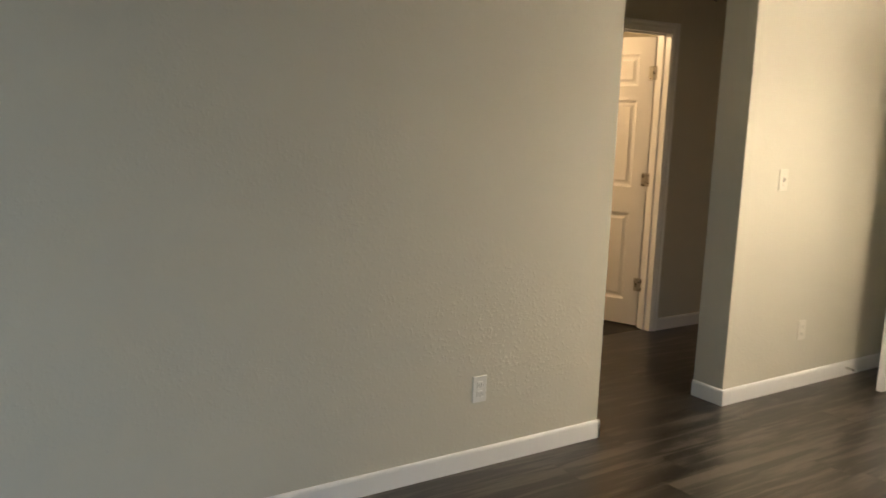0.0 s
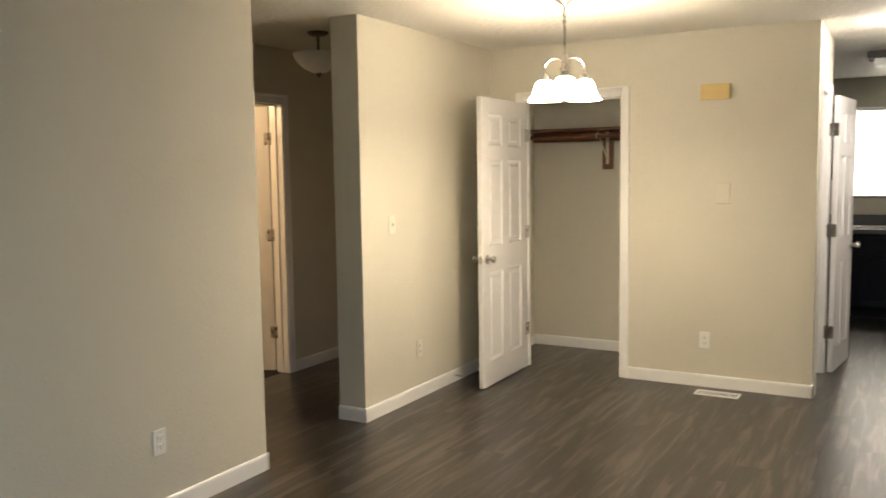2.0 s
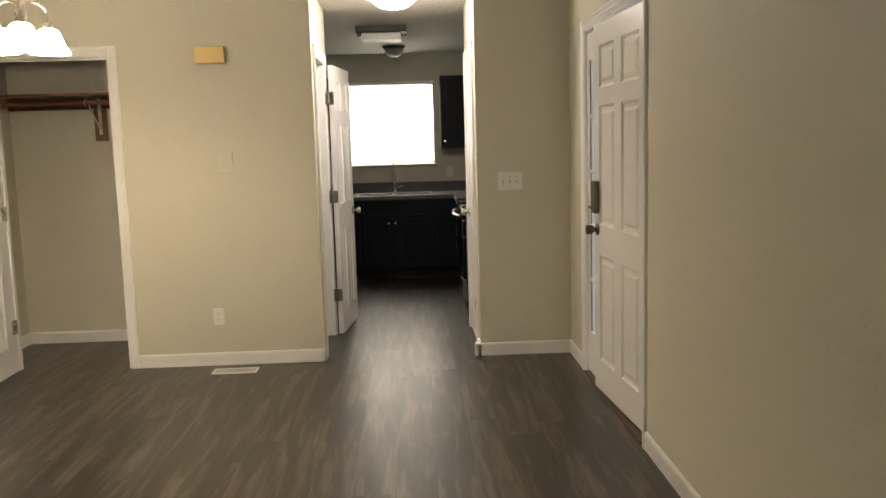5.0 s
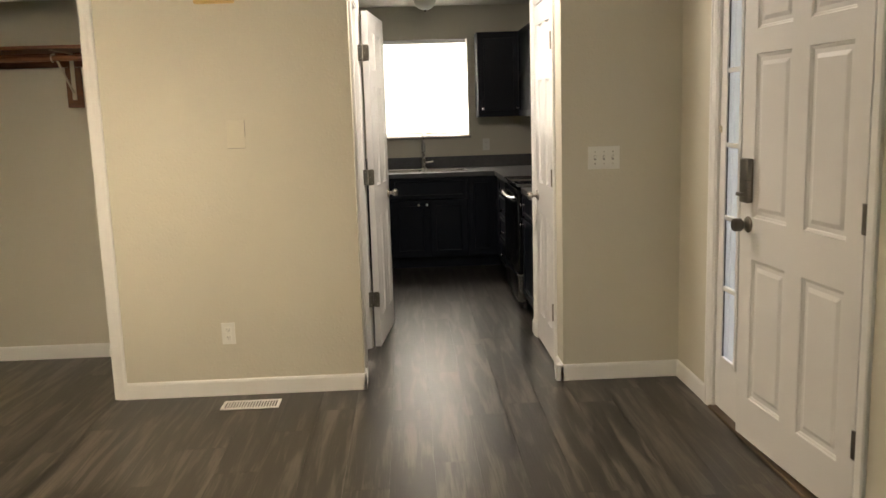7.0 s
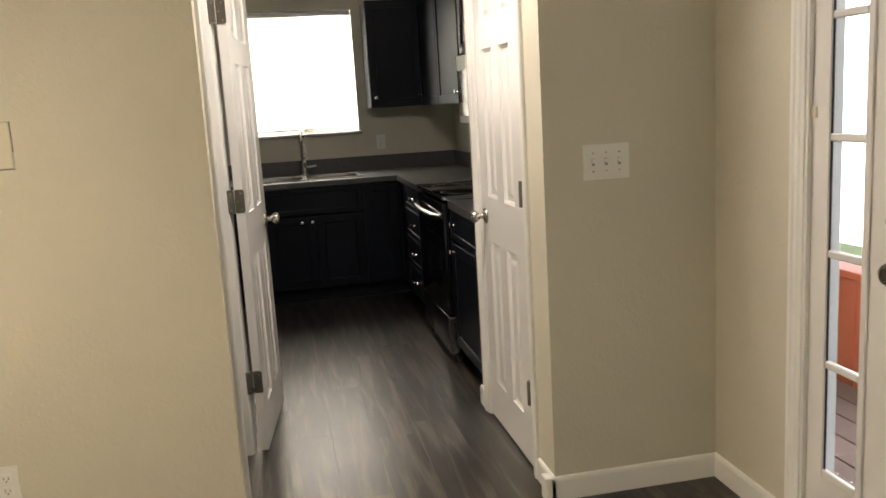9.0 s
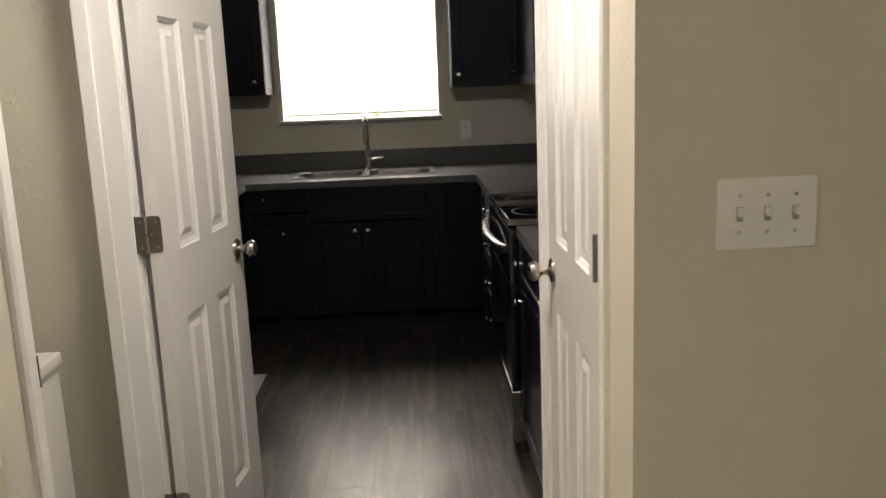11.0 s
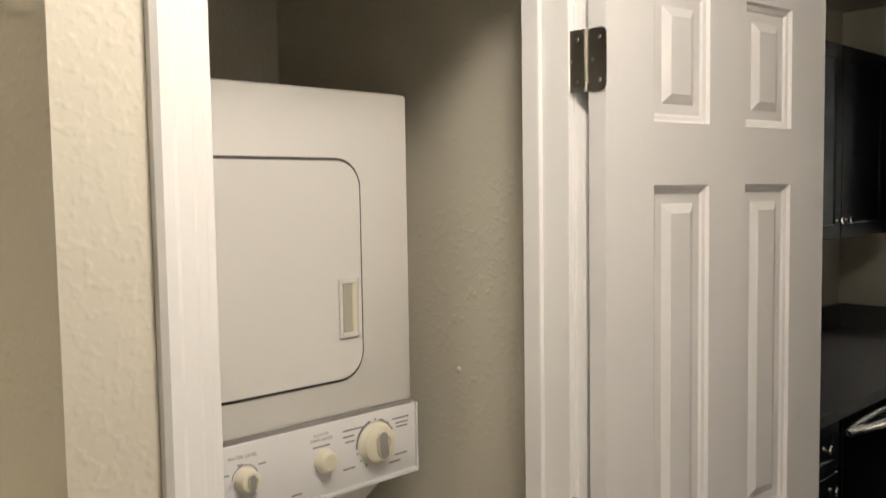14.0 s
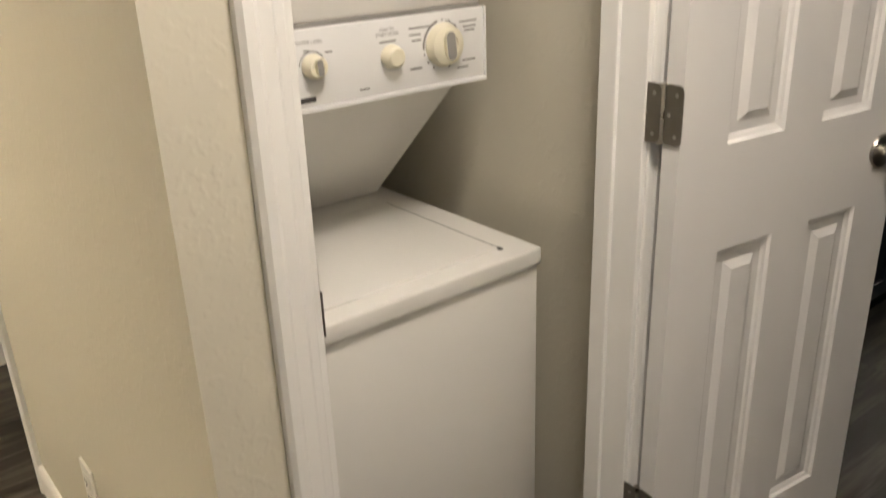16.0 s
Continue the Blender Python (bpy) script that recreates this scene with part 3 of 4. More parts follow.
kitchen_window = window("window_2", pose(9.89, 0.56, 1.205, 0, 0, -90), 0.994, 0.94, 0.15, "kitchen window with a lowered white mini blind, bright daylight behind")
part("window_sill", boxes((-0.02, 1.014, -0.035, 0.088, -0.022, 0.004), bevel=0.004), SILL, kitchen_window, "grey painted window sill")
part("reveal", boxes((0.0, 0.004, 0.002, 0.088, 0.006, 0.936), (0.99, 0.994, 0.002, 0.088, 0.006, 0.936), (0.004, 0.99, 0.002, 0.088, 0.932, 0.936)), TRIM, kitchen_window)
blind = thing("mini_blind", pose(9.89, 0.56, 1.205, 0, 0, -90), "white vinyl mini blind glowing with daylight", "blind")
part("headrail", boxes((0.008, 0.986, 0.02, 0.055, 0.90, 0.93), bevel=0.003), ALU, blind)
part("bottom_rail", boxes((0.012, 0.982, 0.028, 0.05, 0.030, 0.042), bevel=0.003), ALU, blind)
slat_mesh = None
for i in range(41):
    if slat_mesh is None:
        o = part("slat", boxes((0.012, 0.982, -0.0125, 0.0125, -0.0005, 0.0005)), SLAT, blind)
        slat_mesh = o.data
    else:
        o = new("slat", slat_mesh)
        o.parent = blind
    o.matrix_basis = pose(0, 0.039, 0.052 + i * 0.021, 66)
part("wand", tube([(0.09, 0.012, 0.25), (0.09, 0.012, 0.91)], 0.003, 6), ALU, blind)

cord = [(0.60 + 0.03 * math.cos(i * 0.8) * (1 + 0.2 * math.sin(i * 0.33)), -0.012 + 0.012 * math.sin(i * 0.8), 0.012 + 0.0012 * i) for i in range(30)]
part("cord_coil", tube(cord, 0.0025, 5), CREAM, blind, "coiled cream blind cord on the sill")

living_window = window("window_3", pose(-0.8, -1.215, 0.75, 0, 0, 180), 1.8, 1.3, 0.105, "wide living room window letting in blue daylight")
part("window_sill", boxes((-0.02, 1.82, -0.03, 0.044, -0.022, 0.004), bevel=0.004), TRIM, living_window)


# ---- fittings on the walls ----
def wall_plate(m, label, kind, w=0.07, h=0.115, mat=PLATE, n=1, group="wall plates"):
    """A plate facing -y, centred on the pose's origin: outlet, switch or blank."""
    t = thing({"outlet": "wall_outlet", "switch": "light_switch", "blank": "blank_plate"}[kind], m, label, kind if kind != "blank" else "cover plate", group)
    part("cover_plate", boxes((-w / 2, w / 2, -0.006, 0, -h / 2, h / 2), bevel=0.0025, segments=2), mat, t)
    if kind == "outlet":
        for dz in (-0.02, 0.02):
            f = part("socket", boxes((-0.016, 0.016, -0.0085, -0.005, dz - 0.0145, dz + 0.0145), bevel=0.003, segments=2), mat, t)
            part("slot", boxes((-0.0075, -0.0055, -0.0092, -0.0083, dz - 0.003, dz + 0.006), (0.0055, 0.0075, -0.0092, -0.0083, dz - 0.003, dz + 0.005), (-0.002, 0.002, -0.0092, -0.0083, dz - 0.0105, dz - 0.0065)), GROOVE, f)
    if kind == "switch":
        for i in range(n):
            cx = (i - (n - 1) / 2) * 0.046
            sw = part("toggle", boxes((cx - 0.004, cx + 0.004, -0.02, -0.005, -0.003, 0.011), bevel=0.0015), mat, t)
            part("toggle_slot", boxes((cx - 0.0055, cx + 0.0055, -0.0068, -0.0055, -0.012, 0.012)), INLAY, sw)
            for dz in (-0.03, 0.03):
                part("screw", boxes((cx - 0.003, cx + 0.003, -0.0072, -0.0055, dz - 0.003, dz + 0.003), bevel=0.0008), NICKEL, t)
    return t


wall_plate(pose(2.44, 2.797, 0.35), "white duplex outlet on the beige wall", "outlet")
wall_plate(pose(4.68, 2.797, 0.338), "painted-over duplex outlet on the beige wall", "outlet", mat=PALE_PLATE)
wall_plate(pose(4.37, 2.797, 1.195), "cream single light switch on the beige wall", "switch", mat=PALE_PLATE)
wall_plate(pose(5.812, 1.152, 0.332, 0, 0, -90), "white duplex outlet below the blank plate", "outlet")
blank = wall_plate(pose(5.812, 1.043, 1.353, 0, 0, -90), "beige painted blank cover plate", "blank", 0.088, 0.135, PAINTED)
# dark strips modelled as the shadow under and beside the plate
part("seam_or_shadow", boxes((-0.045, 0.045, -0.0035, 0, -0.0702, -0.0688)), GROOVE, blank, "dark strip drawn as the plate's edge shadow")
part("seam_or_shadow", boxes((0.0445, 0.0457, -0.0035, 0, -0.02, 0.0685)), GROOVE, blank, "dark strip drawn as the plate's edge shadow")
wall_plate(pose(5.812, -0.814, 1.176, 0, 0, -90), "white three-gang toggle switch plate", "switch", 0.165, 0.118, n=3)
wall_plate(pose(9.89, -0.60, 1.11, 0, 0, -90), "beige outlet above the kitchen backsplash", "outlet", mat=PLATE)

chime = thing("door_chime", pose(5.812, 1.1, 2.037, 0, 0, -90), "yellowed plastic door chime box high on the wall", "door chime")
part("cover", boxes((-0.095, 0.095, -0.045, -0.002, -0.052, 0.052), bevel=0.004, segments=2), CHIME, chime)
part("backplate", boxes((-0.09, 0.09, -0.002, 0, -0.048, 0.048)), CREAM, chime)

nub = thing("wall_anchor", pose(6.66, 0.80, 1.25, 0, 0, -90), "painted-over screw anchor in the laundry wall", "wall anchor")
part("head", lathe([(0, 0), (0.006, 0), (0.0055, 0.002), (0.003, 0.0045), (0, 0.005)], ON_Y, 10), PAINTED, nub, "", True)

spring = thing("door_stop", pose(5.15, 2.785, 0.05), "white spring door stop on the baseboard", "door stop")
part("spring", tube([(0.006 * math.cos(i * 0.9), -0.004 - 0.0011 * i, 0.006 * math.sin(i * 0.9)) for i in range(60)], 0.0016, 5), NICKEL, spring)
part("tip", lathe([(0, 0), (0.008, 0), (0.009, 0.008), (0.006, 0.014), (0, 0.014)], pose(0, -0.068, 0, 90), 12), PLATE, spring)


def floor_vent(m, w, l, label, slats=14):
    """A louvred register lying in the floor, long along y."""
    t = thing("floor_vent", m, label, "vent", "floor vents")
    part("frame", boxes((-w / 2, -w / 2 + 0.016, -l / 2, l / 2, 0, 0.006), (w / 2 - 0.016, w / 2, -l / 2, l / 2, 0, 0.006), (-w / 2 + 0.016, w / 2 - 0.016, -l / 2, -l / 2 + 0.016, 0, 0.006),
                        (-w / 2 + 0.016, w / 2 - 0.016, l / 2 - 0.016, l / 2, 0, 0.006), bevel=0.0015), TRIM, t)
    part("backing", boxes((-w / 2 + 0.01, w / 2 - 0.01, -l / 2 + 0.01, l / 2 - 0.01, 0.0005, 0.0012)), GROOVE, t)
    for i in range(slats):
        y = -l / 2 + 0.02 + (l - 0.04) * (i + 0.5) / slats
        s = part("slat", boxes((-w / 2 + 0.016, w / 2 - 0.016, -0.003, 0.003, 0.0015, 0.0052)), TRIM, t)
        s.matrix_basis = pose(0, y, 0)
    return t


floor_vent(pose(5.634, 1.025, 0.001), 0.125, 0.29, "white metal floor register with louvres", 18)
floor_vent(pose(8.372, 0.604, 0.001, 0, 0, 90), 0.135, 0.30, "white metal kitchen floor register", 18)


# ---- lamps ----
chand = thing("chandelier", pose(4.29, 1.60, H), "brushed nickel chandelier with three lit white bell glass shades", "chandelier")
part("canopy", lathe([(0, 0), (0.062, 0), (0.064, -0.006), (0.056, -0.014), (0.034, -0.022), (0.018, -0.034), (0.008, -0.042), (0, -0.042)]), DARK_NICKEL, chand, "", True)
part("stem", tube([(0, 0, -0.04), (0, 0, -0.40)], 0.0065), NICKEL, chand, "", True)
for z in (-0.09, -0.125):
    part("chain_link", lathe([(0.0065, z + 0.012), (0.011, z + 0.006), (0.011, z - 0.006), (0.0065, z - 0.012)], steps=12), NICKEL, chand, "", True)
part("hub", lathe([(0, -0.30), (0.013, -0.30), (0.016, -0.315), (0.012, -0.33), (0.02, -0.35), (0.026, -0.375), (0.022, -0.40), (0.013, -0.415), (0.018, -0.425), (0.01, -0.44), (0, -0.455)]), NICKEL, chand, "", True)
for k in range(3):
    a = radians(180 + 22 + 120 * k)
    c, s = math.cos(a), math.sin(a)
    R = 0.125
    pts = []
    for i in range(13):
        u = i / 12
        ang = math.pi * (1 - u)
        pts.append((c * (R / 2 + R / 2 * math.cos(ang)), s * (R / 2 + R / 2 * math.cos(ang)), -0.37 + 0.055 * math.sin(ang)))
    pts.append((c * R, s * R, -0.405))
    arm = part("arm", tube(pts, 0.0065), NICKEL, chand, "", True)
    part("socket_cup", lathe([(0.007, -0.395), (0.018, -0.40), (0.022, -0.41), (0.022, -0.432), (0.028, -0.437)], pose(c * R, s * R, 0), 16), NICKEL, arm, "", True)
    part("shade", lathe([(0.026, -0.432), (0.040, -0.437), (0.052, -0.452), (0.060, -0.478), (0.069, -0.505), (0.083, -0.530), (0.093, -0.545), (0.091, -0.546), (0.080, -0.532), (0.066, -0.506), (0.056, -0.478), (0.048, -0.455), (0.03, -0.442)],
                        pose(c * R, s * R, 0), 28), SHADE, arm, "lit white bell glass shade", True)


def dome_light(m, r, label, glass, base):
    t = thing("ceiling_light", m, label, "ceiling light")
    part("base", lathe([(0, 0), (r, 0), (r, -0.012), (r * 0.92, -0.022), (r * 0.86, -0.03), (0, -0.03)], steps=32), base, t, "", True)
    part("dome", lathe([(r * 0.84, -0.028), (r * 0.83, -0.045), (r * 0.72, -0.075), (r * 0.5, -0.1), (r * 0.25, -0.112), (0.012, -0.115)], steps=32), glass, t, "", True)
    part("finial", lathe([(0.012, -0.112), (0.012, -0.12), (0.007, -0.13), (0, -0.132)], steps=12), base, t, "", True)
    return t


dome_light(pose(6.06, -0.08, H), 0.185, "lit frosted dome ceiling light with nickel rim", DOME_ON, NICKEL)
dome_light(pose(9.22, -0.02, H), 0.12, "small unlit frosted dome ceiling light", DOME_OFF, DARK_NICKEL)
hall_lamp = thing("ceiling_light", pose(4.42, 3.38, H), "unlit frosted bowl ceiling light with dark stem", "ceiling light")
part("base", lathe([(0, 0), (0.07, 0), (0.07, -0.012), (0.05, -0.024), (0, -0.026)]), DARK_NICKEL, hall_lamp, "", True)
part("stem", tube([(0, 0, -0.02), (0, 0, -0.15)], 0.01), DARK_NICKEL, hall_lamp, "", True)
part("bowl", lathe([(0.17, -0.14), (0.165, -0.16), (0.14, -0.20), (0.10, -0.235), (0.05, -0.26), (0.01, -0.268), (0, -0.262), (0.09, -0.228), (0.135, -0.19), (0.16, -0.15)], steps=32), DOME_OFF, hall_lamp, "", True)
part("finial", lathe([(0, -0.262), (0.018, -0.266), (0.02, -0.28), (0.008, -0.295), (0, -0.30)], steps=14), DARK_NICKEL, hall_lamp, "", True)
fan = thing("exhaust_fan", pose(7.8, 0.06, H), "ceiling exhaust fan with dark plate and white box cover", "fan")
part("plate", boxes((-0.16, 0.16, -0.22, 0.22, -0.055, 0), bevel=0.006), STAIN, fan, "dark ceiling plate")
part("cover", boxes((-0.12, 0.12, -0.17, 0.17, -0.115, -0.055), bevel=0.012, segments=2), PLATE, fan)

# ---- coat closet ----
shelf = thing("closet_shelf", pose(6.66, 1.52, 1.76), "dark-stained wooden closet shelf on a metal bracket", "shelf")
part("board", boxes((-0.33, 0, 0, 1.277, 0.08, 0.099), bevel=0.002), SHELF, shelf)
part("back_cleat", boxes((-0.019, 0, 0, 1.277, 0.0, 0.08), bevel=0.002), SHELF, shelf)
part("rod", tube([(-0.29, 0.0, 0.032), (-0.29, 1.277, 0.032)], 0.0165, 14), SHELF, shelf, "dark-stained wooden hanging rod", True)
part("wall_block", boxes((-0.019, 0, 0.565, 0.655, -0.235, -0.002), bevel=0.002), SHELF, shelf)
br = part("bracket", boxes((-0.30, -0.02, 0.598, 0.622, 0.074, 0.079), (-0.024, -0.02, 0.598, 0.622, -0.19, 0.079), bevel=0.0008), ZINC, shelf, "zinc shelf and rod bracket")
part("brace", tube([(-0.27, 0.61, 0.06), (-0.03, 0.61, -0.15)], 0.007, 6), ZINC, br)
part("rod_hook", tube([(-0.29 + 0.02 * math.cos(a / 10), 0.61, 0.032 + 0.02 * math.sin(a / 10)) for a in range(12, 64, 5)], 0.004, 6), ZINC, br)

# ---- stacked washer and dryer ----
stack = thing("washer_dryer", pose(0, 0, 0), "white stacked washer and dryer with cream dials", "washer dryer")
XL, XR = 5.955, 6.565
part("washer_body", boxes((XL + 0.002, XR + 0.0085, 0.687, 1.38, 0.03, 0.733), bevel=0.006, segments=2), ENAMEL, stack, "", True)
part("washer_top", boxes((XL - 0.002, XR + 0.009, 0.677, 1.38, 0.734, 0.770), bevel=0.0055, segments=3), ENAMEL, stack, "", True)
lid = part("lid", boxes((XL + 0.03, 6.503, 0.722, 1.085, 0.766, 0.7755), bevel=0.003, segments=2), ENAMEL, stack, "", True)
part("lid_seam", boxes((6.5035, 6.510, 0.722, 1.09, 0.7695, 0.7712)), GROOVE, stack)
part("lid_corner", boxes((6.5035, 6.512, 0.718, 0.728, 0.7698, 0.7722)), GROOVE, stack)
part("scuff", boxes((6.42, 6.49, 1.196, 1.204, 0.7698, 0.7716)), BRONZE, stack, "brown rust mark at the hinge")
for x in (XL + 0.06, XR - 0.06):
    for y in (0.75, 1.3):
        part("foot", lathe([(0, 0), (0.022, 0), (0.022, 0.01), (0.01, 0.012), (0.01, 0.032), (0, 0.032)], pose(x, y, 0), 12), GROOVE, stack)
# sloping console underside between dryer and washer
bm = bmesh.new()
sec = [(0.86, 1.072), (1.165, 0.772), (1.38, 0.772), (1.38, 1.072)]
va = [bm.verts.new((XL + 0.02, y, z)) for y, z in sec]
vb = [bm.verts.new((XR - 0.03, y, z)) for y, z in sec]
for i in range(4):
    j = (i + 1) % 4
    bm.faces.new((va[i], va[j], vb[j], vb[i]))
bm.faces.new(va)
bm.faces.new(vb)
part("console_underside", bm, ENAMEL, stack)
part("dryer_body", boxes((XL, XR - 0.004, 0.828, 1.38, 1.205, 1.775), bevel=0.007, segments=2), ENAMEL, stack, "", True)
part("body_seam", boxes((XL + 0.002, XR - 0.006, 0.829, 1.37, 1.198, 1.206)), INLAY, stack)


def rounded(x0, x1, z0, z1, r, y0, y1, corners=(1, 1, 1, 1), n=7):
    """A plate with rounded corners (bottom left, bottom right, top right, top left), between two depths."""
    pts = []
    for k, (cx, cz, a0) in enumerate(((x0, z0, 180), (x1, z0, 270), (x1, z1, 0), (x0, z1, 90))):
        rr = r if corners[k] else 0.002
        ox, oz = cx + (rr if cx == x0 else -rr), cz + (rr if cz == z0 else -rr)
        pts += [(ox + rr * math.cos(radians(a0 + 90 * i / n)), oz + rr * math.sin(radians(a0 + 90 * i / n))) for i in range(n + 1)]
    bm = bmesh.new()
    a = [bm.verts.new((x, y0, z)) for x, z in pts]
    b = [bm.verts.new((x, y1, z)) for x, z in pts]
    for i in range(len(a)):
        j = (i + 1) % len(a)
        bm.faces.new((a[i], a[j], b[j], b[i]))
    bm.faces.new(a)
    bm.faces.new(b)
    return bm


part("door_seam", rounded(6.0735, 6.4485, 1.2655, 1.6565, 0.051, 0.826, 0.8285), GROOVE, stack)
dd = part("dryer_door", rounded(6.079, 6.443, 1.271, 1.651, 0.047, 0.822, 0.8285), ENAMEL, stack, "", True)
part("handle_frame", boxes((6.392, 6.397, 0.8165, 0.822, 1.343, 1.447), (6.431, 6.436, 0.8165, 0.822, 1.343, 1.447), (6.397, 6.431, 0.8165, 0.822, 1.343, 1.352), (6.397, 6.431, 0.8165, 0.822, 1.438, 1.447), bevel=0.0015), ENAMEL, dd, "white recessed door handle frame")
# flat plate; the recess's depth is only its shaded colour
part("handle_recess", boxes((6.402, 6.421, 0.8205, 0.8216, 1.352, 1.438)), CREAM_SHADED, dd)
part("handle_grip", boxes((6.421, 6.431, 0.8185, 0.8216, 1.352, 1.438), bevel=0.001), CREAM, dd)
# control panel
cp = part("control_panel", boxes((XL - 0.002, XR + 0.002, 0.826, 0.90, 1.074, 1.198), bevel=0.003, segments=2), PANEL, stack, "", True)
part("panel_rim", boxes((XL - 0.004, XR + 0.006, 0.8225, 0.90, 1.066, 1.0735), (XR + 0.002, XR + 0.006, 0.8225, 0.90, 1.0735, 1.198), bevel=0.001), PANEL, cp)


def dial(x, z, r, body=True):
    dl = part("dial", lathe([(0, 0), (r * 1.05, 0), (r * 1.08, 0.004), (r, 0.008), (r * 0.94, 0.018), (r * 0.8, 0.0215), (r * 0.55, 0.022), (r * 0.5, 0.018), (0, 0.018)], steps=30), CREAM, cp, "cream plastic dial", True)
    dl.matrix_basis = pose(x, 0.826, z, 90)
    g = part("grip", rounded(-r * 0.3, r * 0.3, -r * 0.72, r * 0.72, r * 0.29, 0, -0.026), CREAM, dl, "", True)
    g.matrix_basis = pose(0, 0, 0, -90) @ pose(0, 0, 0, 0, -5, 0)
    i = part("grip_inlay", rounded(-r * 0.27, r * 0.27, -r * 0.68, r * 0.68, r * 0.26, -0.0258, -0.0265), INLAY, dl)
    i.matrix_basis = pose(0, 0, 0, -90) @ pose(0, 0, 0, 0, -5, 0)
    return dl


dial(6.470, 1.141, 0.036)
dial(6.204, 1.139, 0.019)
dial(6.13, 1.139, 0.019)
sb = part("start_button", lathe([(0, 0), (0.02, 0), (0.021, 0.004), (0.0195, 0.012), (0.017, 0.02), (0.014, 0.022), (0, 0.021)], steps=24), CREAM, cp, "cream start button", True)
sb.matrix_basis = pose(6.356, 0.826, 1.135, 90)


def lettering(text, x, z, size):
    cu = bpy.data.curves.new("lettering", "FONT")
    cu.body, cu.size, cu.align_x, cu.extrude = text, size, "CENTER", 0.0001
    tmp = new("lettering_source", cu)
    mesh = bpy.data.meshes.new_from_object(tmp)
    bpy.data.objects.remove(tmp)
    mesh.materials.append(GREY_INK)
    o = new("lettering", mesh)
    o.parent = cp
    o.matrix_basis = pose(x, 0.8257, z, 90)
    return o


lettering("WATER LEVEL", 6.200, 1.174, 0.0085)
lettering("PUSH TO", 6.352, 1.178, 0.0075)
lettering("START DRYER", 6.352, 1.1695, 0.0075)
for bx, bz, bw in ((6.352, 1.160, 0.034), (6.42, 1.176, 0.045), (6.41, 1.165, 0.024), (6.413, 1.155, 0.02), (6.41, 1.107, 0.026), (6.53, 1.176, 0.04), (6.533, 1.167, 0.03), (6.533, 1.160, 0.026), (6.53, 1.108, 0.03), (6.515, 1.096, 0.026),
                   (6.17, 1.152, 0.012), (6.195, 1.164, 0.01), (6.236, 1.158, 0.014), (6.12, 1.172, 0.02), (6.30, 1.088, 0.02)):
    part("print_mark", boxes((bx - bw / 2, bx + bw / 2, 0.8256, 0.8262, bz - 0.0013, bz + 0.0013)), GREY_INK, cp)
part("badge", boxes((6.155, 6.205, 0.8245, 0.8262, 1.083, 1.091), bevel=0.0005), GROOVE, cp)
for i in range(14):
    a = radians(-40 + 280 * i / 13)
    part("tick", boxes((6.470 + 0.043 * math.cos(a) - 0.0016, 6.470 + 0.043 * math.cos(a) + 0.0016, 0.8256, 0.8262, 1.141 + 0.043 * math.sin(a) - 0.0016, 1.141 + 0.043 * math.sin(a) + 0.0016)), GREY_INK, cp)



def dial_arc(x, z, r, a0, a1, w):
    """A printed arc round a dial, from one angle to another."""
    bm = bmesh.new()
    n = 14
    rings = []
    for i in range(n + 1):
        a = radians(a0 + (a1 - a0) * i / n)
        rings.append([bm.verts.new((x + (r + dr) * math.cos(a), y, z + (r + dr) * math.sin(a))) for dr in (0, w) for y in (0.8254, 0.8262)])
    for p, q in zip(rings, rings[1:]):
        for k, j in ((0, 1), (1, 3), (3, 2), (2, 0)):
            bm.faces.new((p[k], p[j], q[j], q[k]))
    part("dial_arc", bm, GREY_INK, cp, "grey printed scale arc")


dial_arc(6.470, 1.141, 0.0405, 105, 185, 0.0035)
dial_arc(6.470, 1.141, 0.0405, -75, 80, 0.0022)
dial_arc(6.204, 1.139, 0.023, 20, 175, 0.0014)
strike = thing("strike_plate", pose(5.83, 1.7635, 0.93), "small metal strike plate on the closet jamb", "strike plate")
part("plate", boxes((-0.014, 0.014, -0.0005, 0.0012, -0.03, 0.03), bevel=0.0004), DARK_NICKEL, strike)
# strike plate on the laundry jamb
strike = thing("strike_plate", pose(5.9745, 0.475, 0.93), "dark metal strike plate on the laundry jamb", "strike plate")
part("plate", boxes((0, 0.0012, -0.012, 0.016, -0.03, 0.03), bevel=0.0004), DARK_NICKEL, strike)


# ---- kitchen ----
CT = 0.89


def front_panel(w, h, t=0.02):
    """A cabinet front facing -y with its corner at the origin: a slab with a sunk, framed field."""
    f = 0.055 if min(w, h) > 0.2 else 0.03
    bm = bmesh.new()
    loops = []
    for i, d in ((0.0, 0.0), (0.0, -t + 0.002), (0.002, -t), (f, -t), (f + 0.004, -t + 0.007), (f + 0.008, -t + 0.008)):
        loops.append([bm.verts.new((x, d, z)) for x, z in ((i, i), (w - i, i), (w - i, h - i), (i, h - i))])
    for a, b in zip(loops, loops[1:]):
        for k in range(4):
            bm.faces.new((a[k], a[(k + 1) % 4], b[(k + 1) % 4], b[k]))
    bm.faces.new(loops[0])
    bm.faces.new(loops[-1])
    return bm


KNOB = [(0, 0), (0.008, 0), (0.006, 0.004), (0.005, 0.012), (0.012, 0.018), (0.0145, 0.023), (0.012, 0.028), (0, 0.03)]


